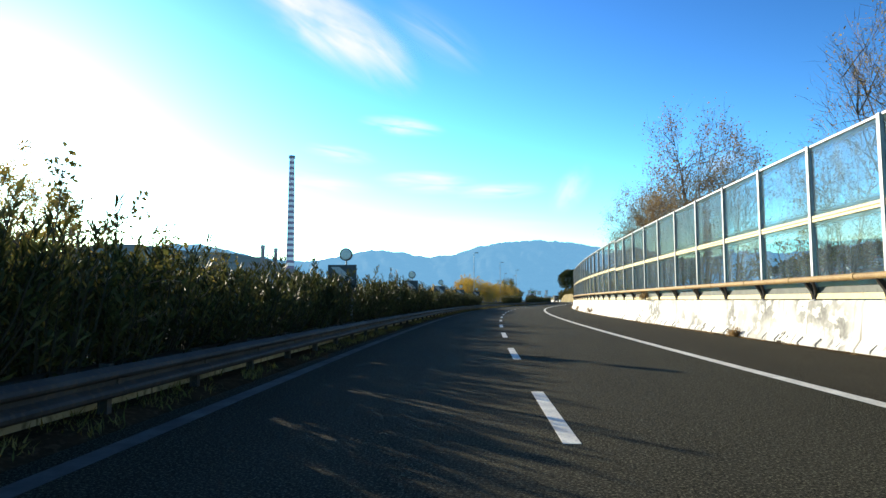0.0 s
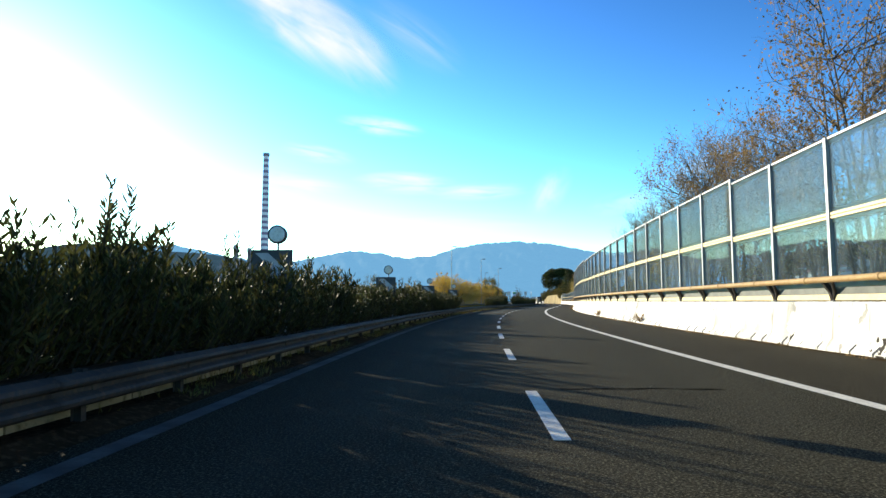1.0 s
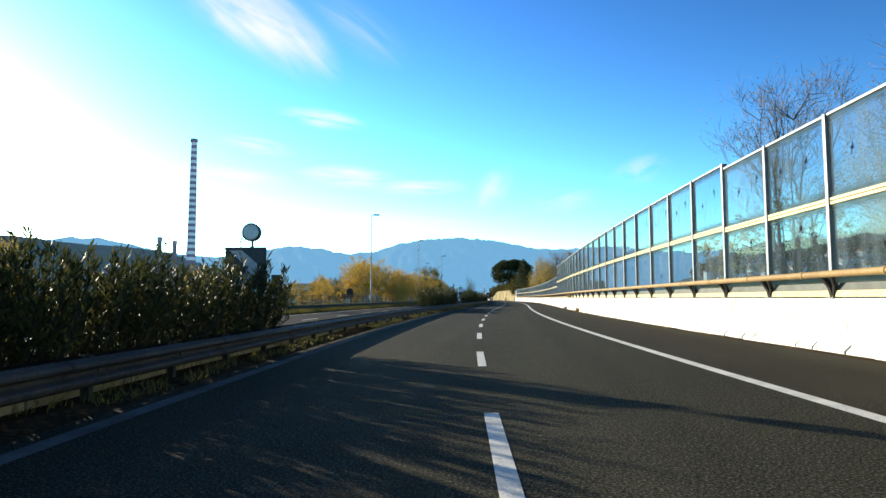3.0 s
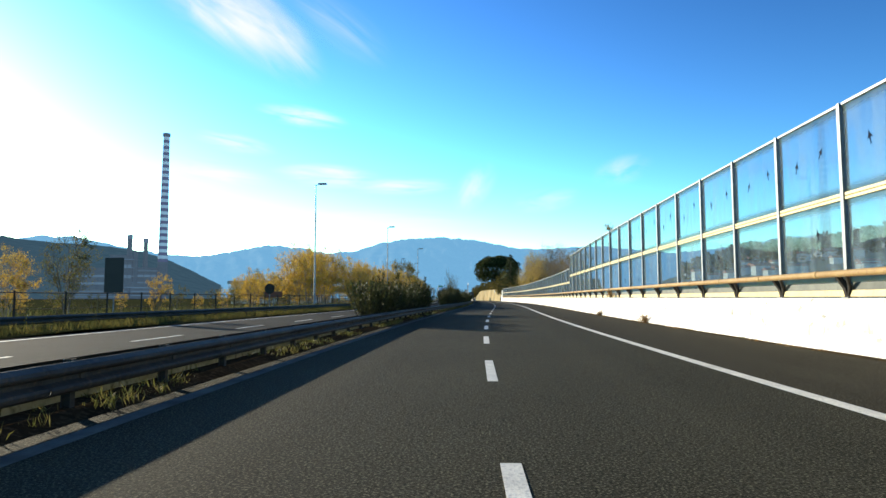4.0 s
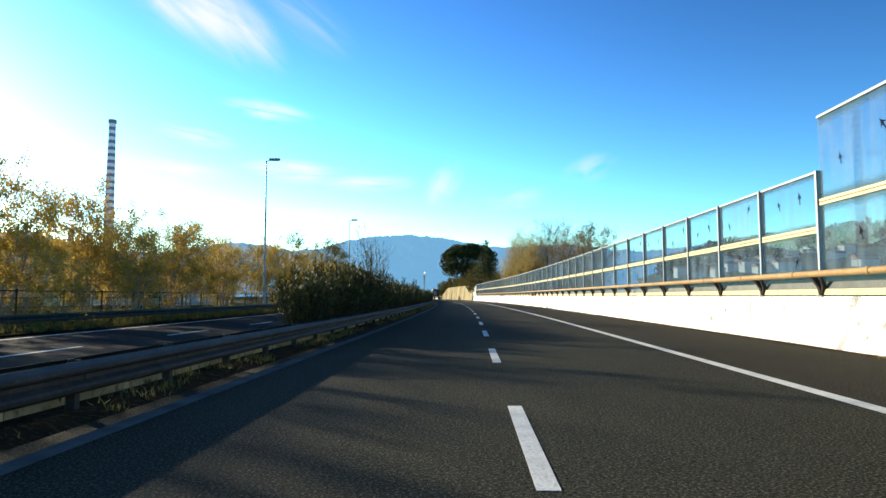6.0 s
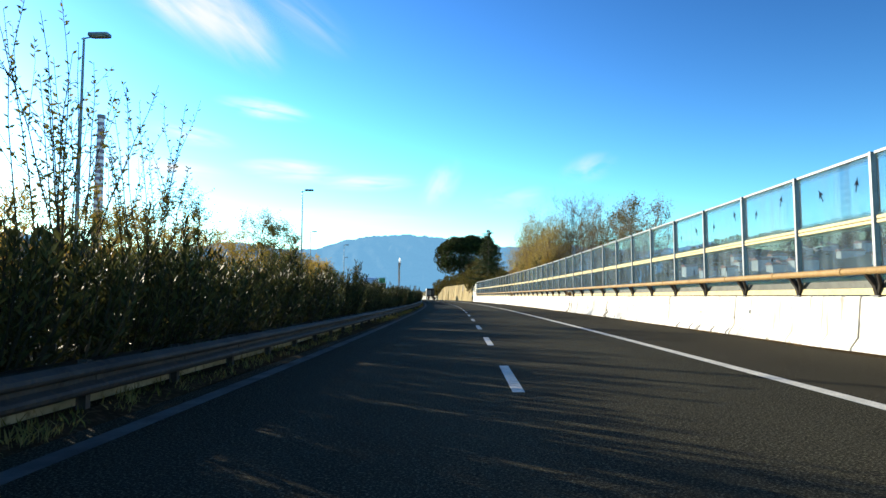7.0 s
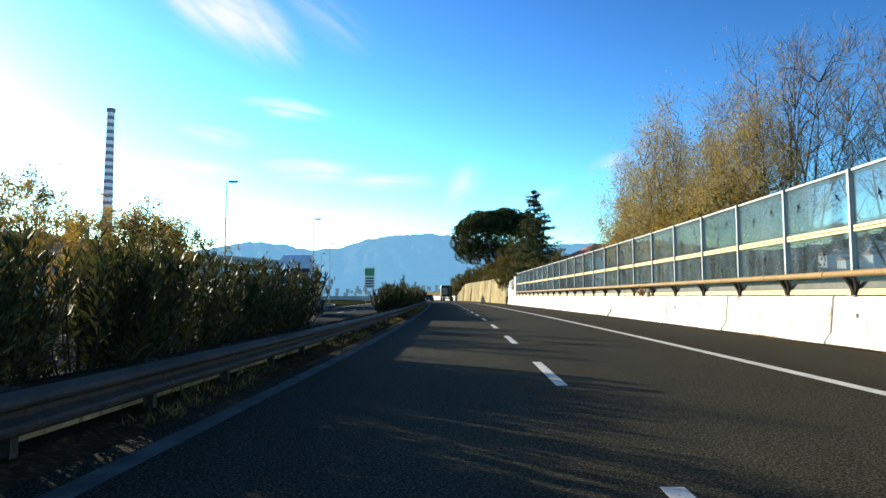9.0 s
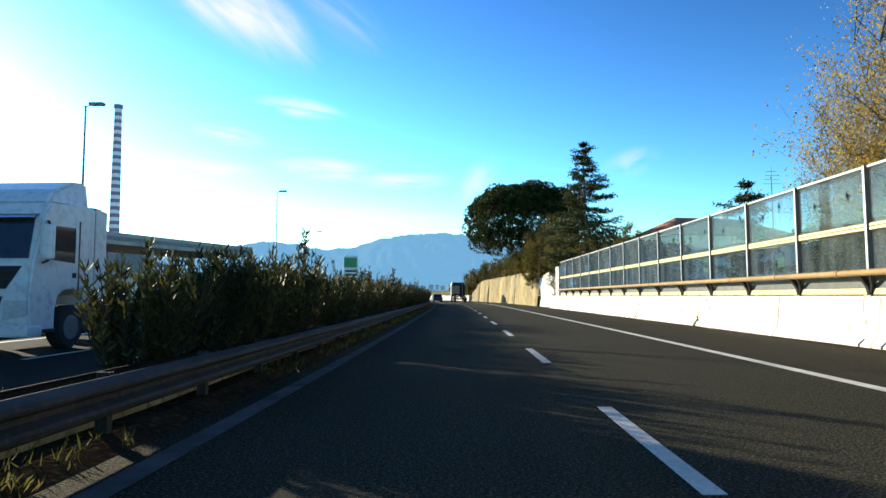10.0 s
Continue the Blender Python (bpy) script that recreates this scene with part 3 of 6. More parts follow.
spacer = mesh_of("spacer", bm, M["rail_steel"])


def guardrail(label, d, s0, s1, turned=False, both=False):
    g = thing("guardrail", label, "guardrail")
    s = s0
    while s < s1:
        m = there(s, d)
        if turned or both:
            off = -0.28 if both else 0.0
            part("beam", beam4, None, g, pose_=there(s + 4.0, d + off, BEAM, 180))
        if not turned or both:
            part("beam", beam4, None, g, pose_=there(s, d, BEAM))
        for q in (0.6, 2.6):
            part("post", rail_post, None, g, pose_=there(s + q, d - 0.14))
            part("spacer", spacer, None, g, pose_=there(s + q, d - 0.08 if not turned else d + 0.08))
        s += 4.0
    return g


guardrail("weathered steel guardrail with a two-wave beam along the median", -4.28, -50, 420, both=True)
guardrail("dull steel guardrail beyond the opposite carriageway", -16.4, -10, 236)

# low concrete kerb behind the guardrail posts
kerb = thing("median_kerb", "low pale concrete kerb along the median", "kerb", kind="structure")
bm = bmesh.new()
prism(bm, [(-0.08, -0.1), (0.08, -0.1), (0.07, 0.15), (0.05, 0.17), (-0.08, 0.17)], 0.006, 1.994)
kerb_mesh = mesh_of("kerb_stone", bm, M["kerb"])
for s in np.arange(-10, 340, 2.0):
    part("kerb_stone", kerb_mesh, None, kerb, pose_=there(s, -4.74, 0.0))

# ---- oleander hedge ----
def oleander(seed, stems=66, leaves=34, height=1.95, spread=0.84):
    rg = np.random.default_rng(seed)
    bush = thing("oleander_bush", "dense dark green oleander bush in the median hedge", "bush", group="median hedge")
    bm = bmesh.new()
    P, D, L, Wd = [], [], [], []
    for i in range(stems):
        a = rg.uniform(0, math.tau)
        lean = spread * math.sqrt(rg.uniform(0.02, 1))
        hgt = height * rg.uniform(0.62, 1.02) * (1 - 0.16 * (lean / spread) ** 2)
        tall = rg.random() < 0.07
        if tall:
            hgt *= rg.uniform(1.06, 1.2)
        foot = np.array([math.cos(a), math.sin(a), 0]) * lean * 0.3
        top = np.array([math.cos(a) * lean, math.sin(a) * lean * 1.25, hgt])
        mid = foot * 0.45 + top * 0.55 + np.array([math.cos(a), math.sin(a), 0]) * 0.08
        tube(bm, foot, mid, 0.014, 0.01, 3, False)
        tube(bm, mid, top, 0.01, 0.004, 3, False)
        for j in range(leaves * 2 if tall else leaves):
            u = rg.uniform(0.05, 1.0) ** 0.55
            c = (foot * (1 - u / 0.55) + mid * u / 0.55) if u < 0.55 else (mid * (1 - (u - 0.55) / 0.45) + top * (u - 0.55) / 0.45)
            b = rg.uniform(0, math.tau)
            # leaves stand steeper towards the tip of the shoot
            w = np.array([math.cos(b), math.sin(b), rg.uniform(0.1, 0.9) + 1.1 * u * u])
            P.append(c + rg.normal(size=3) * 0.018)
            D.append(w)
            L.append(rg.uniform(0.11, 0.19))
            Wd.append(rg.uniform(0.022, 0.038))
    part("woody_stem", bm, M["stem"], bush)
    part("foliage", cards("foliage", P, D, L, Wd, M["leaf_oleander"], rng=rg), None, bush)
    return bush


bushes = [oleander(40 + k, height=1.75 + 0.1 * (k % 4)) for k in range(6)]
HEDGE = [(-14, 87), (123.4, 144.0), (164, 205), (208, 216.2), (218.4, 238.8), (258.2, 345)]
rh = random.Random(5)
for a, b in HEDGE:
    s = a + 0.6
    while s < b - 0.3:
        src = bushes[rh.randrange(6)]
        sc = rh.uniform(0.92, 1.1) * (1.2 if 138 < s < 146 or 168 < s < 176 else 1.0)
        if 192.3 < s < 194.6 or 198.0 < s < 200.4:
            sc *= 0.55      # lowered so that strips of sunlight cross the lane
        copy_thing(src, there(s, -5.12 + rh.uniform(-0.12, 0.12), 0.0, rh.uniform(0, 360), sc))
        s += rh.uniform(0.98, 1.26)
# taller leggy plants standing above the rest
for k, (s, d, sc) in enumerate([(19.4, -5.4, 1.1), (31.7, -5.45, 1.16), (33.4, -5.5, 1.18), (44.0, -5.5, 1.24), (37.0, -5.4, 1.08)]):
    copy_thing(bushes[(k * 2 + 1) % 6], there(s, d, 0.0, 77 * k, sc))
for k, b in enumerate(bushes):
    b.matrix_basis = there(-15 - 1.1 * k, -5.3)

# ---- chimney, mountains ----
def chimney():
    c = thing("chimney", "very tall banded red and white power station chimney", "chimney", Matrix.Translation((-573, 1128, 0)))
    top, r0, r1 = 281.0, 8.6, 4.9
    z, k = 0.0, 0
    edges = [0.0, 62.0] + [62.0 + (top - 62.0) * i / 41 for i in range(1, 42)]
    for z0, z1 in zip(edges, edges[1:]):
        ra, rb = r0 + (r1 - r0) * z0 / top, r0 + (r1 - r0) * z1 / top
        bm = bmesh.new()
        tube(bm, (0, 0, z0), (0, 0, z1), ra, rb, 28)
        part("band" if k else "shaft", bm, M["stack_concrete"] if k == 0 else M["stack_red"] if k % 2 else M["stack_white"], c, smooth=False)
        k += 1
    bm = bmesh.new()
    tube(bm, (0, 0, top - 4), (0, 0, top + 1), r1 + 1.2, r1 + 1.2, 28)
    part("crown_ring", bm, M["stack_concrete"], c)


chimney()


def ridge(name, dist, az0, az1, peaks, base, rough_amp, mat, label, n=260, depth=500.0, foot=-4.0, relief=0.0, rows=9):
    """Far land: a ridge line of rounded peaks (azimuth, rise in degrees, width) with spurs and gullies towards the road."""
    vs, fs = [], []
    for i in range(n + 1):
        az = az0 + (az1 - az0) * i / n
        el = base + sum(h * math.exp(-((az - a) / w) ** 2) for a, h, w in peaks)
        el += rough_amp * (noise.noise((az * 0.9, dist * 0.01, 0)) + 0.5 * noise.noise((az * 3.1, 1, dist * 0.01)))
        a = radians(az)
        for j in range(rows + 1):
            u = j / rows
            r = dist - depth * (1 - u)
            crest = dist * math.tan(radians(max(el, 0.05)))
            spur = 1 - 2 * abs(noise.noise((az * 0.5 + u * 0.8, u * 1.5, dist * 0.01))) - abs(noise.noise((az * 1.4, u * 4, 7)))
            hh = crest * (u ** 0.8) + relief * crest * spur * math.sin(math.pi * u) * 0.6
            if 0 < j < rows:
                hh += 2 * noise.noise((az * 1.3, u * 5, 2)) * dist / 2000
            vs.append((-12 + r * math.sin(a), 100 + r * math.cos(a), foot if j == 0 else min(hh, crest)))
    w = rows + 1
    for i in range(n):
        for j in range(rows):
            q = i * w + j
            fs.append((q, q + w, q + w + 1, q + 1))
    me = bpy.data.meshes.new(name)
    me.from_pydata(vs, [], fs)
    me.materials.append(mat)
    for p in me.polygons:
        p.use_smooth = True
    return tagged(new(name, me), label, "mountains", kind="structure")


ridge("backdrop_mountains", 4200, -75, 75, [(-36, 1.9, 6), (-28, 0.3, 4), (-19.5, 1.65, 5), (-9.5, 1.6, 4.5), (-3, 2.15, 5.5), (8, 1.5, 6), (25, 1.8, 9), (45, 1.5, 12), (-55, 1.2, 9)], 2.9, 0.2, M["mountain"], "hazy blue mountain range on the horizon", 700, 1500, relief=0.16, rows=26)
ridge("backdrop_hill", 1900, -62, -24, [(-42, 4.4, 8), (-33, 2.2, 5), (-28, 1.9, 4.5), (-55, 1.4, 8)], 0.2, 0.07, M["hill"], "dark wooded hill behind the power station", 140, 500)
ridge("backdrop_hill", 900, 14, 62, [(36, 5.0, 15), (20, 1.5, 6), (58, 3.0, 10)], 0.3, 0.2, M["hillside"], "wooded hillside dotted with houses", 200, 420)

# ---- clouds ----
def cloud(az, el, wide, high, lean, seed, thick, stretch=(1.5, 5.0, 1.0)):
    """A thin wisp of high cloud, far off."""
    m = bpy.data.materials.new("cloud_wisp")
    m.use_nodes = True
    nt = m.node_tree
    nt.nodes.clear()
    out = nt.nodes.new("ShaderNodeOutputMaterial")
    tc = nt.nodes.new("ShaderNodeTexCoord")
    mp = nt.nodes.new("ShaderNodeMapping")
    mp.inputs["Location"].default_value = (seed * 3.7, seed * 1.9, 0)
    mp.inputs["Scale"].default_value = stretch
    nt.links.new(tc.outputs["Generated"], mp.inputs[0])
    n = nt.nodes.new("ShaderNodeTexNoise")
    n.inputs["Scale"].default_value, n.inputs["Detail"].default_value, n.inputs["Distortion"].default_value = 1.6, 7, 0.5
    nt.links.new(mp.outputs[0], n.inputs["Vector"])
    # fades towards its rim
    sub = nt.nodes.new("ShaderNodeVectorMath")
    sub.operation = "SUBTRACT"
    sub.inputs[1].default_value = (0.5, 0.5, 0.5)
    nt.links.new(tc.outputs["Generated"], sub.inputs[0])
    ln = nt.nodes.new("ShaderNodeVectorMath")
    ln.operation = "LENGTH"
    nt.links.new(sub.outputs[0], ln.inputs[0])
    fade = nt.nodes.new("ShaderNodeMapRange")
    fade.interpolation_type = "SMOOTHSTEP"
    fade.inputs[1].default_value, fade.inputs[2].default_value, fade.inputs[3].default_value, fade.inputs[4].default_value = 0.05, 0.5, 1.0, 0.0
    nt.links.new(ln.outputs["Value"], fade.inputs[0])
    den = nt.nodes.new("ShaderNodeMapRange")
    den.inputs[1].default_value, den.inputs[2].default_value, den.inputs[4].default_value = 0.32, 0.72, thick
    nt.links.new(n.outputs[0], den.inputs[0])
    mul = nt.nodes.new("ShaderNodeMath")
    mul.operation = "MULTIPLY"
    nt.links.new(fade.outputs[0], mul.inputs[0])
    nt.links.new(den.outputs[0], mul.inputs[1])
    # even white emission in place of sunlight on the cloud
    em = nt.nodes.new("ShaderNodeEmission")
    em.inputs[0].default_value, em.inputs[1].default_value = (1.0, 0.98, 0.97, 1), 0.5
    tr = nt.nodes.new("ShaderNodeBsdfTransparent")
    mx = nt.nodes.new("ShaderNodeMixShader")
    nt.links.new(mul.outputs[0], mx.inputs[0])
    nt.links.new(tr.outputs[0], mx.inputs[1])
    nt.links.new(em.outputs[0], mx.inputs[2])
    nt.links.new(mx.outputs[0], out.inputs[0])
    dist = 4500.0
    a, e = radians(az), radians(el)
    c = Vector((math.sin(a) * math.cos(e), math.cos(a) * math.cos(e), math.sin(e))) * dist
    w, h = dist * math.tan(radians(wide / 2)), dist * math.tan(radians(high / 2))
    bm = bmesh.new()
    bmesh.ops.create_grid(bm, x_segments=6, y_segments=6, size=1.0)
    for v in bm.verts:
        v.co = Vector((v.co.x * w, v.co.y * h, 0))
    ob = part("cloud", bm, m)
    ob.matrix_basis = look(c + Vector((-12, 120, 0)), (-12, 120, 0), lean)
    return tagged(ob, "thin white wisp of high cloud", "cloud", kind="structure")


cloud(-24.6, 24.4, 18, 8.2, 31, 3, 1.25, (1.3, 2.6, 1))
cloud(-20.4, 22.2, 12, 6.0, 38, 8, 1.0, (1.3, 2.4, 1))
cloud(-29.0, 26.8, 13, 4.5, 28, 4, 0.9, (1.2, 2.6, 1))
cloud(-14.5, 23.5, 12, 5.0, 32, 12, 0.25, (1.0, 3.0, 1))
cloud(-17.6, 15.8, 9, 2.2, 6, 5, 1.0, (1.4, 2.0, 1))
cloud(-15.2, 10.8, 11, 2.6, 2, 6, 1.2, (1.4, 2.0, 1))
cloud(-23.3, 13.2, 8, 2.0, 8, 7, 0.8, (1.4, 2.0, 1))
cloud(-8.5, 10.0, 11, 2.0, -2, 14, 0.8, (1.4, 2.0, 1))
cloud(-26.0, 10.5, 14, 3.0, 3, 15, 1.1, (1.4, 2.0, 1))
cloud(-12.0, 6.8, 26, 3.2, 0, 16, 0.8, (2.0, 1.6, 1))
cloud(-2.0, 9.9, 6, 3.5, -50, 9, 0.55, (1.6, 1.6, 1))
cloud(11.0, 11.0, 6, 3.0, -14, 10, 0.45, (1.6, 1.6, 1))
cloud(4.5, 8.6, 7, 2.6, -8, 17, 0.4, (1.6, 1.6, 1))
cloud(-36.0, 9.0, 18, 5.0, 4, 11, 0.8, (1.4, 2.0, 1))

# ---- trees ----
def bent(bm, rg, a, way, length, r0, r1, n, lift, wobble, sides):
    """A tapering branch in n bends; gives its joints and ways."""
    p, w = np.array(a, float), np.array(way, float)
    w /= np.linalg.norm(w)
    out = [(p.copy(), w.copy())]
    for k in range(n):
        q = p + w * length / n
        tube(bm, p, q, r0 + (r1 - r0) * k / n, r0 + (r1 - r0) * (k + 1) / n, sides, False)
        w = w + rg.normal(size=3) * wobble * 1.4 + np.array([0, 0, lift])
        w /= np.linalg.norm(w)
        p = q
        out.append((p.copy(), w.copy()))
    return out


def full(u):
    return 1.9 * math.sqrt(max(0.0, u * (1.02 - u))) ** 0.9


def broom(u):
    return (0.3 + 0.85 * u) * (1 - u ** 5) ** 0.5


def spire(u):
    return 1.25 * (0.35 + u * 1.6 if u < 0.3 else (1.02 - u) / 0.72 * 0.83) ** 0.75


def tree(name, label, category, seed, height, wide, outline, leaf_mat, leaves, leaf, boughs=90, twigs=11, fine=3, stems=6, low=0.18, bark="bark", group="", fat=1.0, thin=1.0):
    """Stems fan out from one foot; boughs reach points spread through the crown's outline, each ending in a spray of twigs and leaves."""
    rg = np.random.default_rng(seed)
    t = thing(name, label, category, group=group)
    bm = bmesh.new()
    joints, thick = [], []
    for i in range(stems):
        a = math.tau * i / stems + rg.uniform(-0.4, 0.4)
        out = np.array([math.cos(a), math.sin(a), 0])
        top = height * rg.uniform(0.7, 0.9)
        lean = wide * 0.62 * outline(0.7) * rg.uniform(0.35, 1.0) * (0.15 if i == 0 else 1.0)
        st = bent(bm, rg, out * 0.1 - np.array([0, 0, 0.3]), np.array([0, 0, 1.0]) + out * lean / top * 1.1, top, (0.0085 * height + 0.012) * fat, min(0.012, 0.03 * fat), 7, 0.015, 0.05, 6)
        joints += [q[0] for q in st[1:]]
    joints = np.array(joints)
    us = np.linspace(0.01, 0.99, 60)
    prob = np.array([outline(u) ** 1.6 for u in us])
    lump = rg.uniform(0, 50)
    P, D, L, TP, TD, TL, TW = [], [], [], [], [], [], []
    root = np.array([0, 0, height * low * 0.4])
    for b in range(boughs):
        u = rg.choice(us, p=prob / prob.sum())
        a = rg.uniform(0, math.tau)
        r = wide * outline(u) * math.sqrt(rg.uniform(0.06, 1.0))
        r *= 0.86 + 0.5 * noise.noise((math.cos(a) * 1.6 + lump, math.sin(a) * 1.6, u * 3.0))
        tip = np.array([r * math.cos(a), r * math.sin(a), height * (low + (0.98 - low) * u)])
        below = joints[:, 2] < tip[2] - 0.06 * height
        dist = np.linalg.norm(joints - tip, axis=1) + np.where(below, 0, 100)
        j = joints[int(np.argmin(dist))]
        far = np.linalg.norm(tip - j)
        tip = j + (tip - j) * min(1.0, 0.3 * height / far)
        mid = (j + tip) / 2 + rg.normal(size=3) * 0.022 * height + np.array([0, 0, 0.015 * height])
        arm = (0.0018 * height + 0.003) * min(1.0, fat ** 0.6)
        tube(bm, j, mid, (0.0028 * height + 0.004) * fat, arm, 3, False)
        tube(bm, mid, tip, arm, 0.003, 3, False)
        way = tip - root
        way = way / np.linalg.norm(way)
        q = rg.uniform(0.3, 1.0, (twigs, 1))
        p2 = mid * (1 - q) + tip * q
        w2 = way + rg.normal(size=(twigs, 3)) * 0.5 + np.array([0, 0, 0.25])
        w2 /= np.linalg.norm(w2, axis=1, keepdims=True)
        tl = height * rg.uniform(0.05, 0.13, twigs)
        TP.append(p2), TD.append(w2), TL.append(tl), TW.append(np.full(twigs, (0.0016 * height + 0.01) * thin))
        q = rg.uniform(0.2, 1.0, (twigs, fine, 1))
        p3 = (p2[:, None, :] + w2[:, None, :] * tl[:, None, None] * q).reshape(-1, 3)
        w3 = (w2[:, None, :] + rg.normal(size=(twigs, fine, 3)) * 0.42).reshape(-1, 3)
        w3 /= np.linalg.norm(w3, axis=1, keepdims=True)
        tl3 = np.repeat(tl, fine) * rg.uniform(0.4, 0.8, twigs * fine)
        TP.append(p3), TD.append(w3), TL.append(tl3), TW.append(np.full(twigs * fine, (0.0012 * height + 0.007) * thin))
        m = rg.poisson(leaves * (0.5 + 1.0 * abs(noise.noise((tip[0] * 0.5 + lump, tip[1] * 0.5, tip[2] * 0.5))) * 2))
        pick = rg.integers(0, len(p3), m)
        P.append(p3[pick] + w3[pick] * tl3[pick][:, None] * rg.uniform(0, 1.05, (m, 1)) + rg.normal(size=(m, 3)) * 0.018 * height)
        D.append(w3[pick] * 0.4 + rg.normal(size=(m, 3)))
        L.append(leaf * rg.uniform(0.6, 1.35, m))
    L = np.concatenate(L)
    part("trunk", bm, M[bark], t)
    tw = cards("branchwork", np.concatenate(TP), np.concatenate(TD), np.concatenate(TL), np.concatenate(TW), M["twig"], 0.2, rng=rg)
    tagged(part("branchwork", tw, None, t), kind="stuff")
    part("crown", cards("crown", np.concatenate(P), np.concatenate(D), L, L * rg.uniform(0.5, 0.8, len(L)), leaf_mat, rng=rg), None, t)
    return t


G1, G2 = "roadside trees", "roadside shrubs"
brown_a = tree("tree", "full rounded autumn tree with small brown leaves", "tree", 11, 12.0, 4.6, full, M["leaf_brown"], 62, 0.12, 110, 7, 3, 7, group=G1, fat=0.8, thin=0.7)
brown_b = tree("tree", "broom-shaped bare tree with a dense fan of fine twigs", "tree", 12, 12.0, 4.4, broom, M["leaf_tan"], 30, 0.085, 125, 8, 4, 10, 0.2, group=G1, fat=0.7, thin=0.7)
yellow_a = tree("tree", "tall autumn tree with thin yellow leaves and fine twigs", "tree", 13, 13.0, 3.2, spire, M["leaf_gold"], 95, 0.095, 260, 5, 2, 6, 0.1, "bark", G1, 0.45, 0.5)
yellow_b = tree("tree", "bushy autumn tree with golden leaves", "tree", 14, 6.2, 2.7, full, M["leaf_yellow"], 125, 0.1, 84, 6, 2, 7, 0.05, "bark_pale", G1, 0.7)
green_a = tree("tree", "small dull green roadside tree thinning in autumn", "tree", 15, 6.2, 2.3, full, M["leaf_green"], 80, 0.095, 80, 6, 2, 6, 0.05, group=G1, fat=0.7)
shrub_a = tree("shrub", "brown-green shrub with tangled twigs and small leaves", "shrub", 16, 3.0, 1.9, full, M["leaf_green"], 44, 0.08, 45, 5, 2, 7, 0.03, group=G2)
shrub_b = tree("shrub", "dry yellow-brown shrub of thin upright stems", "shrub", 17, 3.0, 1.5, broom, M["leaf_yellow"], 44, 0.08, 45, 5, 2, 8, 0.05, group=G2)


def shoots(seed, height=5.7, count=14):
    """A sapling of slender upright shoots, with small leaves set along each."""
    rg = np.random.default_rng(seed)
    t = thing("sapling", "slender wispy sapling rising out of the hedge", "sapling")
    bm = bmesh.new()
    P, D, L = [], [], []
    for i in range(count):
        a = rg.uniform(0, math.tau)
        lean = rg.uniform(0.03, 0.22)
        tall = height * rg.uniform(0.6, 1.0)
        joints = bent(bm, rg, (rg.normal() * 0.12, rg.normal() * 0.12, 0), (math.cos(a) * lean, math.sin(a) * lean, 1.0), tall, 0.013, 0.003, 9, 0.02, 0.035, 4)
        stalks = [(joints, 0.34, 46)]
        for _ in range(3):
            k = rg.integers(4, 8)
            b = rg.uniform(0, math.tau)
            side = bent(bm, rg, joints[k][0], joints[k][1] + np.array([math.cos(b), math.sin(b), 0.2]) * 0.6, tall * rg.uniform(0.16, 0.28), 0.006, 0.002, 4, 0.06, 0.05, 3)
            stalks.append((side, 0.1, 13))
        for js, low, n in stalks:
            for _ in range(n):
                u = rg.uniform(low, 1.0) * (len(js) - 1)
                k = min(int(u), len(js) - 2)
                c = js[k][0] * (1 - u + k) + js[k + 1][0] * (u - k)
                b = rg.uniform(0, math.tau)
                P.append(c)
                D.append(js[k][1] * 0.7 + np.array([math.cos(b), math.sin(b), 0]))
                L.append(rg.uniform(0.055, 0.1))
    L = np.array(L)
    part("stem", bm, M["stem"], t)
    part("foliage", cards("foliage", P, D, L, L * 0.42, M["leaf_green"], rng=rg), None, t)
    return t


sapling = shoots(18)

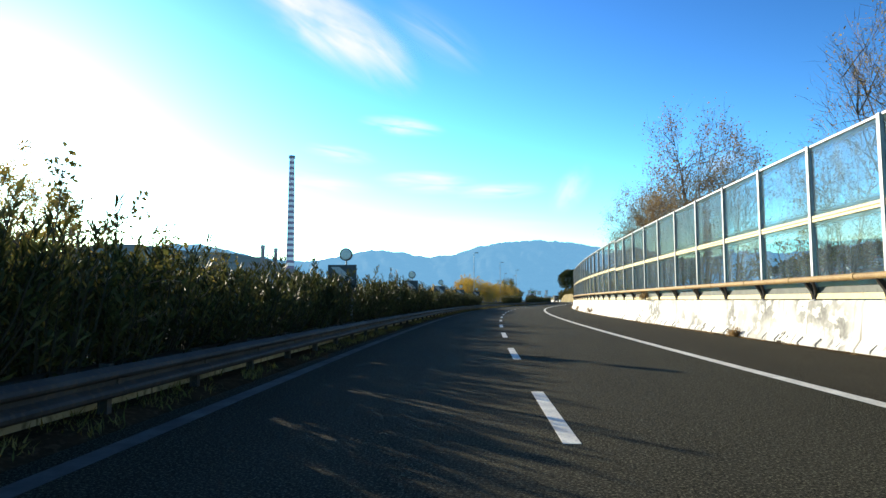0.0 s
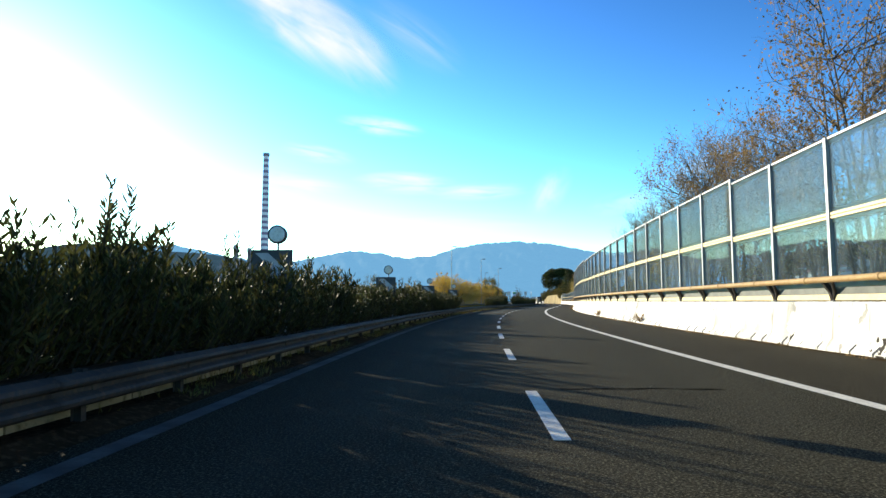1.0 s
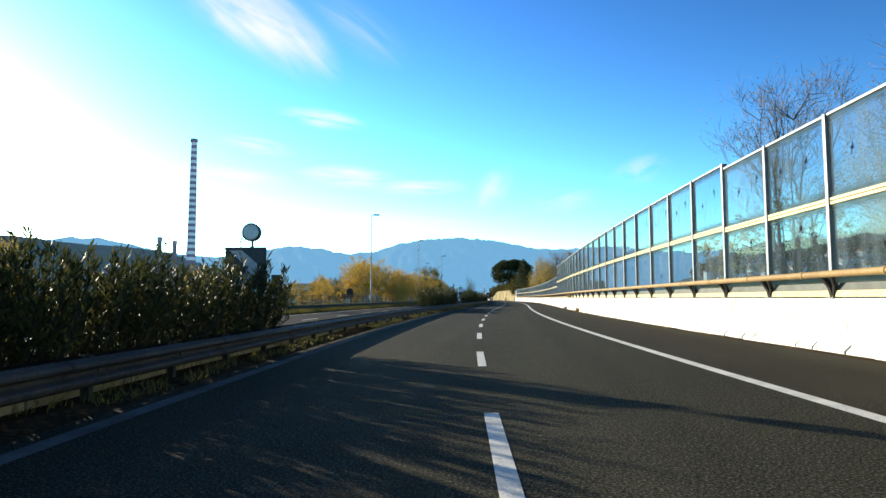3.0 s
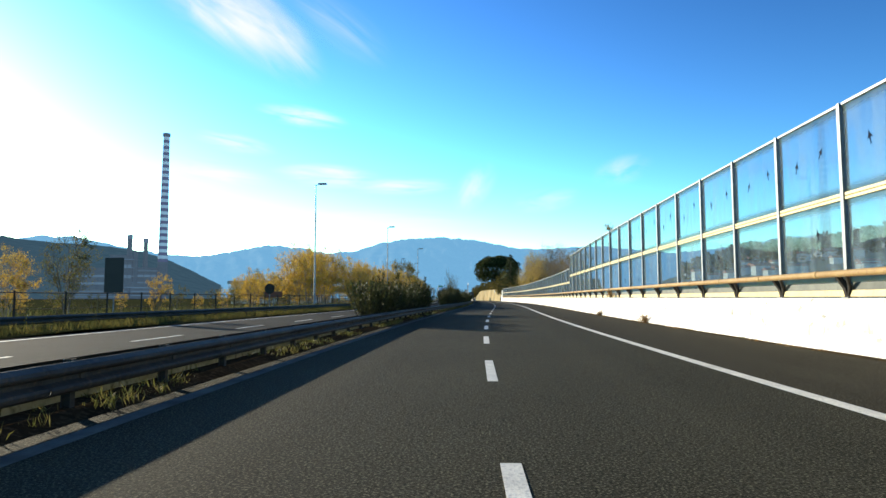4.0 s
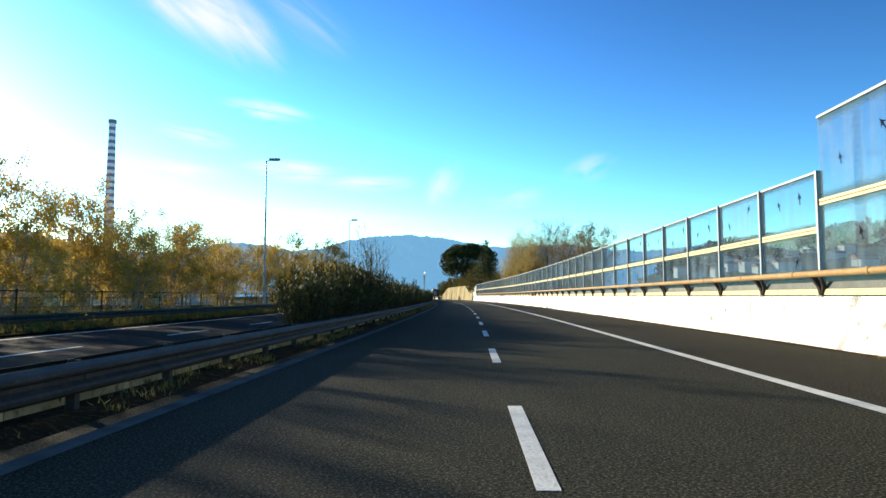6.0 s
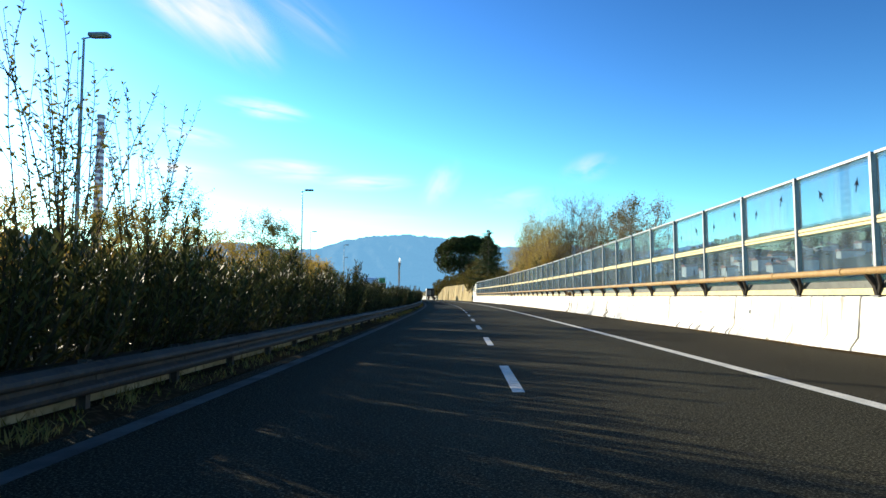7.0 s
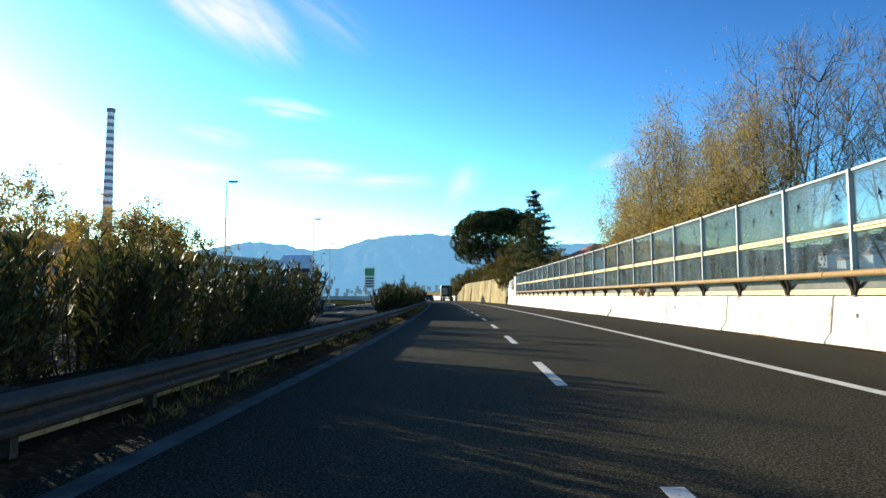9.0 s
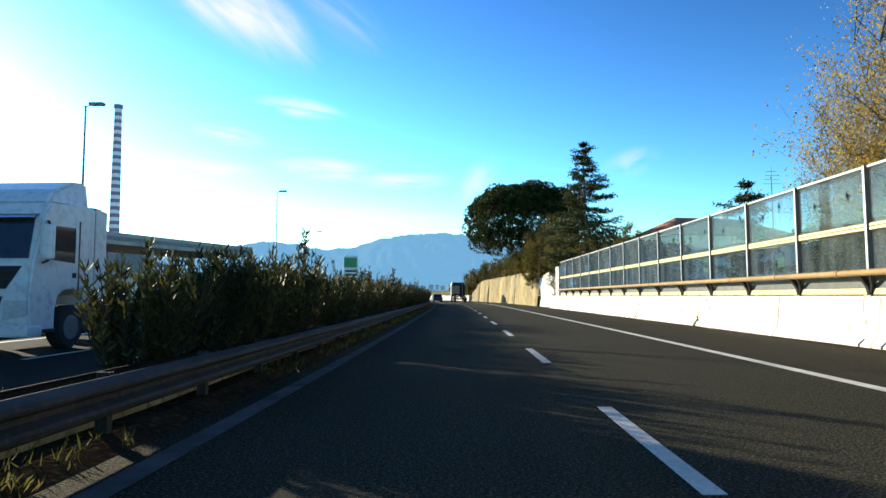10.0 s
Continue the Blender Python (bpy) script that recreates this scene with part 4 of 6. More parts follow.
rt = random.Random(9)
GROVE = [
    (brown_a, 51, 14.5, 1.2), (brown_b, 26, 15.0, 1.0), (brown_a, 38, 18, 0.8), (brown_b, 60, 17, 0.85), (brown_a, 72, 14.0, 1.05), (brown_b, 69, 15.5, 1.1), (brown_b, 76, 16, 1.0), (brown_a, 63, 16, 1.0), (brown_b, 46, 15, 0.9),
    (brown_b, 89, 15, 0.85), (brown_b, 105, 15.5, 1.02), (brown_a, 98, 17, 0.72), (shrub_b, 110, 14, 1.7), (shrub_a, 101, 14, 1.9), (shrub_a, 62, 14, 1.8), (shrub_b, 82, 14, 1.8),
    (shrub_a, 34, 14, 1.7), (shrub_a, 45, 14, 1.9), (brown_b, 12, 15, 1.0), (brown_a, 20, 17, 0.9), (brown_a, 58, 13.5, 0.8), (brown_b, 79, 15, 0.85), (brown_a, 93, 14.5, 0.65),
    (yellow_a, 273.5, 12.2, 0.72), (yellow_a, 267, 13.0, 1.0), (yellow_a, 255, 13.2, 0.9), (yellow_a, 264, 11.8, 1.05), (yellow_a, 270, 11.6, 0.95), (yellow_a, 261, 14.5, 0.95), (brown_b, 257.5, 16.3, 1.22), (brown_b, 265, 16, 0.9), (yellow_a, 258, 12.5, 0.85), (brown_b, 252, 18, 0.95), (brown_a, 247, 19, 0.98), (green_a, 244, 20, 1.9), (brown_a, 238, 19, 0.9),
    (shrub_b, 266, 11.8, 2.0), (shrub_b, 262, 12, 2.1), (shrub_b, 270, 11.2, 1.8), (shrub_b, 257, 12.5, 2.2), (shrub_a, 253, 12, 2.1), (shrub_a, 300, 14, 0.9), (brown_b, 243, 15, 0.8),
    (shrub_a, 9.0, -5.6, 0.95), (shrub_a, 10.8, -5.5, 0.72),
    # beyond the opposite carriageway
    (yellow_b, 166, -20.8, 1.05), (yellow_b, 169, -23, 1.15), (yellow_b, 173, -20.5, 1.1), (yellow_b, 177, -24, 1.25), (yellow_b, 181, -21.5, 1.2), (yellow_b, 187, -25, 1.3), (yellow_b, 167, -27.5, 0.7), (green_a, 176, -31, 0.75), (yellow_b, 200, -30, 1.15), (shrub_b, 181, -19, 1.1), (yellow_b, 171, -16.5, 0.5), (yellow_b, 190, -21, 1.1),
    (yellow_b, 183.5, -18.2, 0.95), (yellow_b, 179, -17.8, 0.85), (yellow_b, 187, -18.6, 0.9), (yellow_b, 191, -17.8, 0.8), (yellow_b, 194, -18.4, 0.85), (yellow_b, 204, -18.6, 1.0), (yellow_b, 209, -18.4, 1.1), (green_a, 213, -18.8, 1.25), (yellow_b, 217, -18.5, 1.05), (shrub_a, 207, -17.6, 1.3), (shrub_a, 219, -17.6, 1.3), (shrub_b, 230, -17.6, 1.4), (yellow_b, 222, -17.6, 0.95), (green_a, 227, -18, 1.3), (yellow_b, 233, -18.5, 0.8),
    (green_a, 236, -18.6, 1.4), (green_a, 240.5, -19.2, 1.35), (yellow_b, 238, -17.8, 1.0), (yellow_b, 245, -17.2, 0.92), (green_a, 248, -18.4, 0.95), (yellow_b, 254, -17.8, 0.95), (yellow_b, 259, -18.2, 1.0), (yellow_b, 262, -18.6, 1.05), (yellow_b, 266, -20.2, 0.9), (green_a, 138, -29, 0.95), (yellow_b, 135, -31, 0.7), (shrub_b, 146, -27, 1.0), (shrub_b, 158, -24, 1.1),
    (green_a, 24, -18.5, 0.9), (shrub_a, 33, -17.5, 1.2), (green_a, 42, -18.8, 0.75), (yellow_b, 95, -19, 0.6), (green_a, 64, -21, 0.6), (yellow_b, 92, -24, 0.6), (green_a, 76, -26, 0.6),
    (shrub_a, 155, -19.5, 0.7), (yellow_b, 250, -17.6, 0.85), (shrub_a, 253, -16.9, 1.6), (shrub_a, 256, -17.2, 1.8), (shrub_b, 258, -17.0, 1.8), (shrub_a, 261, -17.3, 1.7), (green_a, 256, -19.5, 0.85), (yellow_b, 25.5, -18.6, 1.1), (green_a, 28, -19.4, 0.95), (green_a, 206, -20.5, 0.95), (green_a, 280, -55, 1.2), (green_a, 292, -52, 1.3), (green_a, 262, -48, 1.2),
]
rg_ = random.Random(19)
for k in range(20):
    s, d = rg_.uniform(165, 258), -rg_.uniform(21.5, 46)
    GROVE.append((rg_.choice((shrub_a, shrub_a, shrub_b, yellow_b, green_a)), s, d, rg_.uniform(0.6, 0.95) if k % 3 else rg_.uniform(0.9, 1.2)))
for k in range(12):
    GROVE.append((rg_.choice((shrub_a, shrub_a, shrub_b)), rg_.uniform(60, 160), -rg_.uniform(22, 44), rg_.uniform(0.4, 0.7)))
first = {}
for src, s, d, sc in GROVE:
    m = there(s, d, 0.0, rt.uniform(0, 360), sc)
    if src.name in first:
        copy_thing(src, m)
    else:
        first[src.name] = (src, m)
copy_thing(sapling, there(182.0, -5.6, 0, 80, 0.9))
copy_thing(sapling, there(33.8, -6.2, 0, 130, 0.42))
first[sapling.name] = (sapling, there(180.2, -5.7, 0, 0, 1.06))


def umbrella_pine():
    rg = np.random.default_rng(71)
    t = thing("umbrella_pine", "broad dark green umbrella pine on the bank", "tree", there(343, 9.5, 2.4))
    bm = bmesh.new()
    tube(bm, (0, 0, -1), (0.3, 0.2, 4.2), 0.42, 0.32, 10, False)
    P, D, L, Wd = [], [], [], []
    clumps = []
    for k in range(165):
        # lumps spread over a flat-topped dome; the rim rolls under, the middle is hollow beneath
        q = (k + 0.5) / 165
        r, a = 7.3 * math.sqrt(q) * rg.uniform(0.96, 1.03), k * 2.39996 + rg.normal() * 0.12
        lobe = noise.noise((math.cos(a) * r * 0.42, math.sin(a) * r * 0.42, 3.0))
        z = 7.8 + 5.7 * (1 - min(1.0, r / 8.1) ** 3.4) ** 0.5 + 0.8 * lobe - 1.0 * rg.uniform(0, 1)
        clumps.append(np.array([r * math.cos(a), r * math.sin(a), z]))
    for k in range(70):
        a = k * 2.39996 + rg.normal() * 0.1
        u = rg.uniform(0, 1)
        r = (7.4 - 2.0 * u * u) * rg.uniform(0.94, 1.04)
        clumps.append(np.array([r * math.cos(a), r * math.sin(a), 9.4 - 4.2 * u + 0.8 * noise.noise((math.cos(a) * 2.5, math.sin(a) * 2.5, 5.0))]))
    for c in clumps:
        if rg.random() < 0.12:
            tube(bm, (0.3, 0.2, 4.0), tuple(c * np.array([0.45, 0.45, 0.75])), 0.13, 0.07, 5, False)
            tube(bm, tuple(c * np.array([0.45, 0.45, 0.75])), tuple(c), 0.07, 0.03, 4, False)
        n = 430
        o = rg.normal(size=(n, 3))
        o /= np.linalg.norm(o, axis=1, keepdims=True)
        o = o * (rg.uniform(0.72, 1, size=(n, 1)) ** 0.5) * np.array([1.45, 1.45, 1.2]) * rg.uniform(0.75, 1.25)
        P += list(c + o)
        D += list(o + np.array([0, 0, 0.4]))
        L += list(rg.uniform(0.22, 0.4, n))
        Wd += list(rg.uniform(0.12, 0.2, n))
    part("trunk", bm, M["bark"], t)
    part("crown", cards("crown", P, D, L, Wd, M["leaf_pine"], rng=rg), None, t)


umbrella_pine()


def spruce(name, label, m, height, wide, seed, whorls=15):
    rg = np.random.default_rng(seed)
    t = thing(name, label, "tree", m)
    bm = bmesh.new()
    tube(bm, (0, 0, -0.5), (0, 0, height), 0.2, 0.02, 8, False)
    P, D, L, Wd = [], [], [], []
    for k in range(whorls):
        u = k / (whorls - 1)
        z = height * (0.12 + 0.86 * u)
        ln = wide * (1 - u) ** 0.6 * rg.uniform(0.6, 1.2) + 0.15
        for b in range(rg.integers(6, 10)):
            a = rg.uniform(0, math.tau)
            w = np.array([math.cos(a), math.sin(a), rg.uniform(-0.35, 0.3)])
            l1 = ln * rg.uniform(0.6, 1.1)
            end = np.array([0, 0, z]) + w * l1
            tube(bm, (0, 0, z), tuple(end), 0.035, 0.012, 4, False)
            n = int(24 + 50 * l1)
            u2 = rg.uniform(0.15, 1.0, n)[:, None]
            pts = np.array([0, 0, z]) + w * l1 * u2 + rg.normal(size=(n, 3)) * np.array([0.16, 0.16, 0.08])
            P += list(pts)
            D += list(w * 0.6 + rg.normal(size=(n, 3)) * 0.6 + np.array([0, 0, -0.35]))
            L += list(rg.uniform(0.18, 0.34, n))
            Wd += list(rg.uniform(0.06, 0.11, n))
    part("trunk", bm, M["bark"], t)
    part("crown", cards("crown", P, D, L, Wd, M["leaf_pine"], rng=rg), None, t)
    return t


spruce("spruce", "ragged dark spruce standing above the road bank", there(311, 10.6, 3.0), 12.6, 4.2, 21, 19)
spruce("spruce", "dark low conifer top beyond the barrier", there(291, 16.5, 0.0), 8.2, 3.2, 22, 10)

# bushes over the rock bank
bush_a = tree("bush", "dense olive-green bush crowding the top of the bank", "bush", 33, 4.6, 2.5, full, M["leaf_olive"], 130, 0.13, 95, 6, 3, 7, 0.03, group="bank bushes")
bush_b = tree("bush", "feathery dark olive bush leaning over the rock face", "bush", 34, 5.6, 2.2, spire, M["leaf_olive"], 120, 0.12, 110, 6, 3, 8, 0.03, group="bank bushes")
BANK = [
    (316, 11.2, 2.8, 0.95, bush_a), (320, 10.6, 3.2, 1.0, bush_a), (324, 10.8, 3.3, 1.15, bush_b), (328, 10.4, 3.3, 1.3, bush_b), (331.5, 10.0, 3.4, 1.35, bush_b), (330, 9.0, 2.9, 0.75, bush_a), (332, 8.6, 2.2, 0.6, bush_a),
    (335, 10.6, 3.7, 1.25, bush_b), (339, 10.2, 3.9, 0.95, bush_a), (344, 10.0, 4.0, 0.8, bush_a), (349, 10.4, 4.1, 0.85, bush_a), (354, 10.2, 4.1, 0.75, bush_a), (359, 10.4, 4.1, 0.85, bush_b), (364, 10.2, 4.1, 0.8, bush_a),
    (369, 10.3, 4.1, 0.9, bush_a), (374, 10.0, 4.0, 0.75, bush_a), (379, 10.2, 3.9, 0.85, bush_a), (384, 10.0, 3.6, 0.85, bush_b), (389, 9.8, 2.4, 1.0, bush_a), (393, 9.6, 0.8, 1.15, bush_a), (397, 9.8, 0.2, 1.0, bush_b),
    (313, 12.5, 2.4, 1.1, bush_a), (307, 12.0, 0.4, 1.25, bush_a), (303, 12.4, 0.1, 1.2, bush_b), (300, 12.0, 0.0, 1.15, bush_a), (296, 12.6, 0.0, 1.1, bush_a),
    (341, 9.5, 4.4, 0.5, shrub_a), (351, 9.4, 4.4, 0.5, shrub_a), (362, 9.4, 4.3, 0.45, shrub_b), (372, 9.4, 4.2, 0.5, shrub_a), (314.5, 9.2, 0.3, 1.05, shrub_a), (317.5, 9.4, 0.5, 1.1, shrub_a),
]
for k, (s, d, z, sc, src) in enumerate(BANK):
    if src.name in first or src in (shrub_a, shrub_b):
        copy_thing(src, there(s, d, z, 47 * k, sc))
    else:
        first[src.name] = (src, there(s, d, z, 47 * k, sc))
for src, m in first.values():
    src.matrix_basis = m

# ---- rock retaining wall and bank past the barrier ----
bank = thing("bank_wall", "sunlit tan rock-faced retaining wall", "wall", kind="structure")


def rock_panel(s, wide, tall0, tall1, seed, mat="rock", name="rock_panel", off=8.7):
    """A cut rock face: leaning back, folded in upright ribs, ragged at the top."""
    bm = bmesh.new()
    nx, nz = 9, 11
    grid = []
    for i in range(nx + 1):
        y = wide * i / nx
        top = tall0 + (tall1 - tall0) * i / nx + 0.3 * noise.noise((y * 0.8 + seed * 3.1, seed, 0))
        col = []
        for j in range(nz + 1):
            z = -0.2 + (top + 0.2) * j / nz
            fold = 0.26 * noise.noise((y * 0.55 + seed * 5.3, z * 0.12, 1)) + 0.16 * noise.noise((y * 1.6, z * 0.7, seed))
            joint = 0.14 if i in (0, nx) else 0.0
            col.append(bm.verts.new((0.1 * z + fold + joint, y, z)))
        grid.append(col)
    back = [[bm.verts.new((1.6, c[j].co.y, c[j].co.z)) for j in (0, nz)] for c in grid]
    for i in range(nx):
        for j in range(nz):
            bm.faces.new((grid[i][j], grid[i + 1][j], grid[i + 1][j + 1], grid[i][j + 1]))
        bm.faces.new((grid[i][nz], grid[i + 1][nz], back[i + 1][1], back[i][1]))
    bmesh.ops.recalc_face_normals(bm, faces=bm.faces)
    part(name, bm, M[mat], bank, pose_=there(s, off))


ROCK_TOP = lambda s: 4.5 - 0.004 * (s - 330) - max(0.0, s - 384) * 0.35
s, k = 330.0, 0
while s < 390:
    w = (5.6, 3.4, 6.4, 4.2)[k % 4]
    rock_panel(s, w - 0.05, ROCK_TOP(s), ROCK_TOP(s + w), k)
    s, k = s + w, k + 1
# the whitewashed stretch between the parapet and the rock
for k, (s, w, h0, h1) in enumerate([(319.5, 4.6, 2.9, 3.7), (324.2, 4.9, 3.9, 3.5)]):
    rock_panel(s, w, h0, h1, 40 + k, "concrete_white", "wall_panel", 8.9)
tagged(ribbon("bank", list(np.arange(306, 402, 4.0)), 9.2, 40, 3.6, M["ground"], cols=8, rise=lambda s, d: min(1.0, (s - 306) / 20) * 0.6 + (d - 9.2) * 0.12 + 0.4 * noise.noise((s * 0.1, d * 0.2, 1)) - (3.4 if s < 310 else 0)),
       "earth bank with scrub above the retaining wall", "bank", kind="structure")
bm = bmesh.new()
box(bm, (0.0, 0.0, 0.0), (1.05, 1.6, 3.75), 0.05)
part("end_pier", bm, M["concrete_white"], wall, pose_=there(308.2, 7.6), label="tall whitewashed end pier")
bm = bmesh.new()
box(bm, (0.0, 0.0, 0.0), (0.6, 3.2, 2.6), 0.2)
for q in bm.verts:
    q.co.z += 0.35 * noise.noise(q.co * 1.3)
part("end_block", bm, M["concrete_white"], wall, pose_=there(310.2, 8.3))
# far concrete parapet where the road bends
far_wall = thing("wall_far", "distant pale concrete parapet across the bend", "wall", kind="structure")
for k in range(10):
    bm = bmesh.new()
    box(bm, (-0.3, 0.0, 0.0), (0.3, 5.95, 1.3), 0.04)
    part("wall_segment", bm, M["concrete"], far_wall, pose_=there(440 + k * 1.0, 6.0 - k * 5.5, 0, 80))

for k in range(12):
    bm = bmesh.new()
    box(bm, (-0.25, 0.0, 0.0), (0.25, 5.9, 1.25), 0.05)
    part("wall_segment", bm, M["concrete_white"], far_wall, pose_=there(391.5 + k * 6.0, 8.4))
tagged(ribbon("bank", list(np.arange(390, 466, 4.0)), 9.0, 40, 0.8, M["dry_field"], cols=6, rise=lambda s, d: min(1.0, (d - 9.0) / 8) * 2.0 * min(1.0, (s - 386) / 16) + 0.3 * noise.noise((s * 0.1, d * 0.2, 4))),
       "low dry grass bank behind the parapet at the bend", "bank", kind="structure")

# ---- curve signs with lamps ----
def chevron_sign(s, d, z=0.0):
    t = thing("chevron_sign", "black and white curve sign with a round warning lamp on top", "traffic sign", there(s, d, z), group="curve signs")
    bm = bmesh.new()
    box(bm, (-0.45, 0.0, 1.38), (0.45, 0.025, 2.28), 0.006)
    panel = part("panel", bm, M["sign_dark"], t)
    bm = bmesh.new()
    prism(bm, [(-0.36, 1.45), (-0.08, 1.45), (0.36, 1.83), (-0.08, 2.21), (-0.36, 2.21), (0.06, 1.83)], -0.006, -0.001)
    part("chevron", bm, M["sign_dull"], panel, "dull white chevron")
    for x in (-0.3, 0.3):
        bm = bmesh.new()
        tube(bm, (x, 0.06, -0.1), (x, 0.06, 2.1), 0.03, n=8)
        part("post", bm, M["steel"], t)
    bm = bmesh.new()
    tube(bm, (0.12, 0.06, 2.1), (0.12, 0.06, 2.42), 0.025, n=8)
    part("lamp_stem", bm, M["steel"], t)
    bm = bmesh.new()
    tube(bm, (0.12, -0.05, 2.6), (0.12, 0.1, 2.6), 0.2, 0.19, 24)
    lamp = part("lamp_housing", bm, M["black"], t)
    bm = bmesh.new()
    tube(bm, (0.12, -0.075, 2.6), (0.12, -0.05, 2.6), 0.15, 0.17, 24)
    part("lens", bm, M["lamp_glass"], lamp, "grey lamp lens")


for s in (5.0, 22.0, 38.0, 53.2, 69.2, 85.2):
    chevron_sign(s, -5.05)

# ---- round sign mast in the median ----
mast = thing("sign_mast", "slim mast with a round sign and plates seen from behind", "traffic sign", there(217.8, -4.75, 0, 103.7))
bm = bmesh.new()
for x in (-0.16, 0.16):
    tube(bm, (x, 0.05, 0), (x, 0.05, 3.6), 0.03, n=8)
part("post", bm, M["steel"], mast)
bm = bmesh.new()
tube(bm, (0, -0.012, 3.55), (0, 0.012, 3.55), 0.38, n=28)
part("round_plate", bm, M["sign_back"], mast, "round sign back of bare metal")
bm = bmesh.new()
box(bm, (-0.22, -0.012, 2.75), (0.22, 0.012, 3.12), 0.01)
part("square_plate", bm, M["sign_back"], mast)
bm = bmesh.new()
box(bm, (-0.2, -0.012, 2.25), (0.2, 0.012, 2.68), 0.01)
part("lower_plate", bm, M["sign_back"], mast)

# signs of the opposite carriageway, seen from behind
def back_sign(s, d, shape, z, size, label, mat):
    t = thing("road_sign", label, "traffic sign", there(s, d))
    bm = bmesh.new()
    tube(bm, (0, 0.04, -0.1), (0, 0.04, z), 0.035, n=8)
    part("post", bm, M["steel"], t)
    bm = bmesh.new()
    if shape == "round":
        tube(bm, (0, -0.012, z), (0, 0.012, z), size / 2, n=28)
    else:
        box(bm, (-size[0] / 2, -0.015, z - size[1] / 2), (size[0] / 2, 0.015, z + size[1] / 2), 0.01)
    part("plate", bm, mat, t)


back_sign(144, -16.9, "round", 1.9, 0.8, "round road sign with a dark grey back", M["dark_steel"])
back_sign(128.4, -19.6, "plate", 2.4, (1.05, 1.85), "tall dark rectangular sign board on a post", M["black"])
back_sign(150, -18.8, "plate", 1.5, (1.6, 0.5), "low brown direction board", M["sign_brown"])

# ---- street lamps ----
def street_lamp(s, d, h, seed):
    t = thing("street_lamp", "tall slim galvanised street lamp with a flat head", "street lamp", there(s, d), group="street lamps")
    bm = bmesh.new()
    tube(bm, (0, 0, -0.2), (0, 0, h * 0.55), 0.11, 0.08, 10, False)
    tube(bm, (0, 0, h * 0.55), (0, 0, h), 0.08, 0.05, 10)
    part("pole", bm, M["steel"], t)
    bm = bmesh.new()
    tube(bm, (-0.1, 0, h - 0.05), (0.7, 0, h + 0.1), 0.035, n=8)
    part("arm", bm, M["steel"], t)
    bm = bmesh.new()
    box(bm, (0.25, -0.2, h + 0.02), (1.15, 0.2, h + 0.2), 0.06)
    head = part("head", bm, M["steel"], t)
    bm = bmesh.new()
    box(bm, (0.4, -0.14, h + 0.0), (1.05, 0.14, h + 0.03), 0.005)
    part("lens", bm, M["lamp_glass"], head)


for k, (s, d, h) in enumerate([(160.5, -18.3, 12.9), (199.8, -17.4, 12.7), (237.8, -16.2, 12.0), (289.8, -24.4, 12.9), (325.7, -22.1, 13.3), (372, -24, 13.0), (410, -26, 13.0)]):
    street_lamp(s, d, h, k)

# ---- fence beyond the far guardrail ----
fence = thing("fence", "rusty wire fence on thin posts beyond the opposite carriageway", "fence")
bm = bmesh.new()
box(bm, (-0.03, -0.03, -0.2), (0.03, 0.03, 1.5), 0.005)
fence_post = mesh_of("post", bm, M["dark_steel"])
bm = bmesh.new()
for z in (0.35, 0.75, 1.15, 1.42):
    tube(bm, (0, 0, z), (0, 3.02, z), 0.012 if z < 1.4 else 0.025, n=5)
fence_wire = mesh_of("wire", bm, M["dark_steel"])
for s in np.arange(96, 240, 3.0):
    part("post", fence_post, None, fence, pose_=there(s, -18.4))
    part("wire", fence_wire, None, fence, pose_=there(s, -18.4))

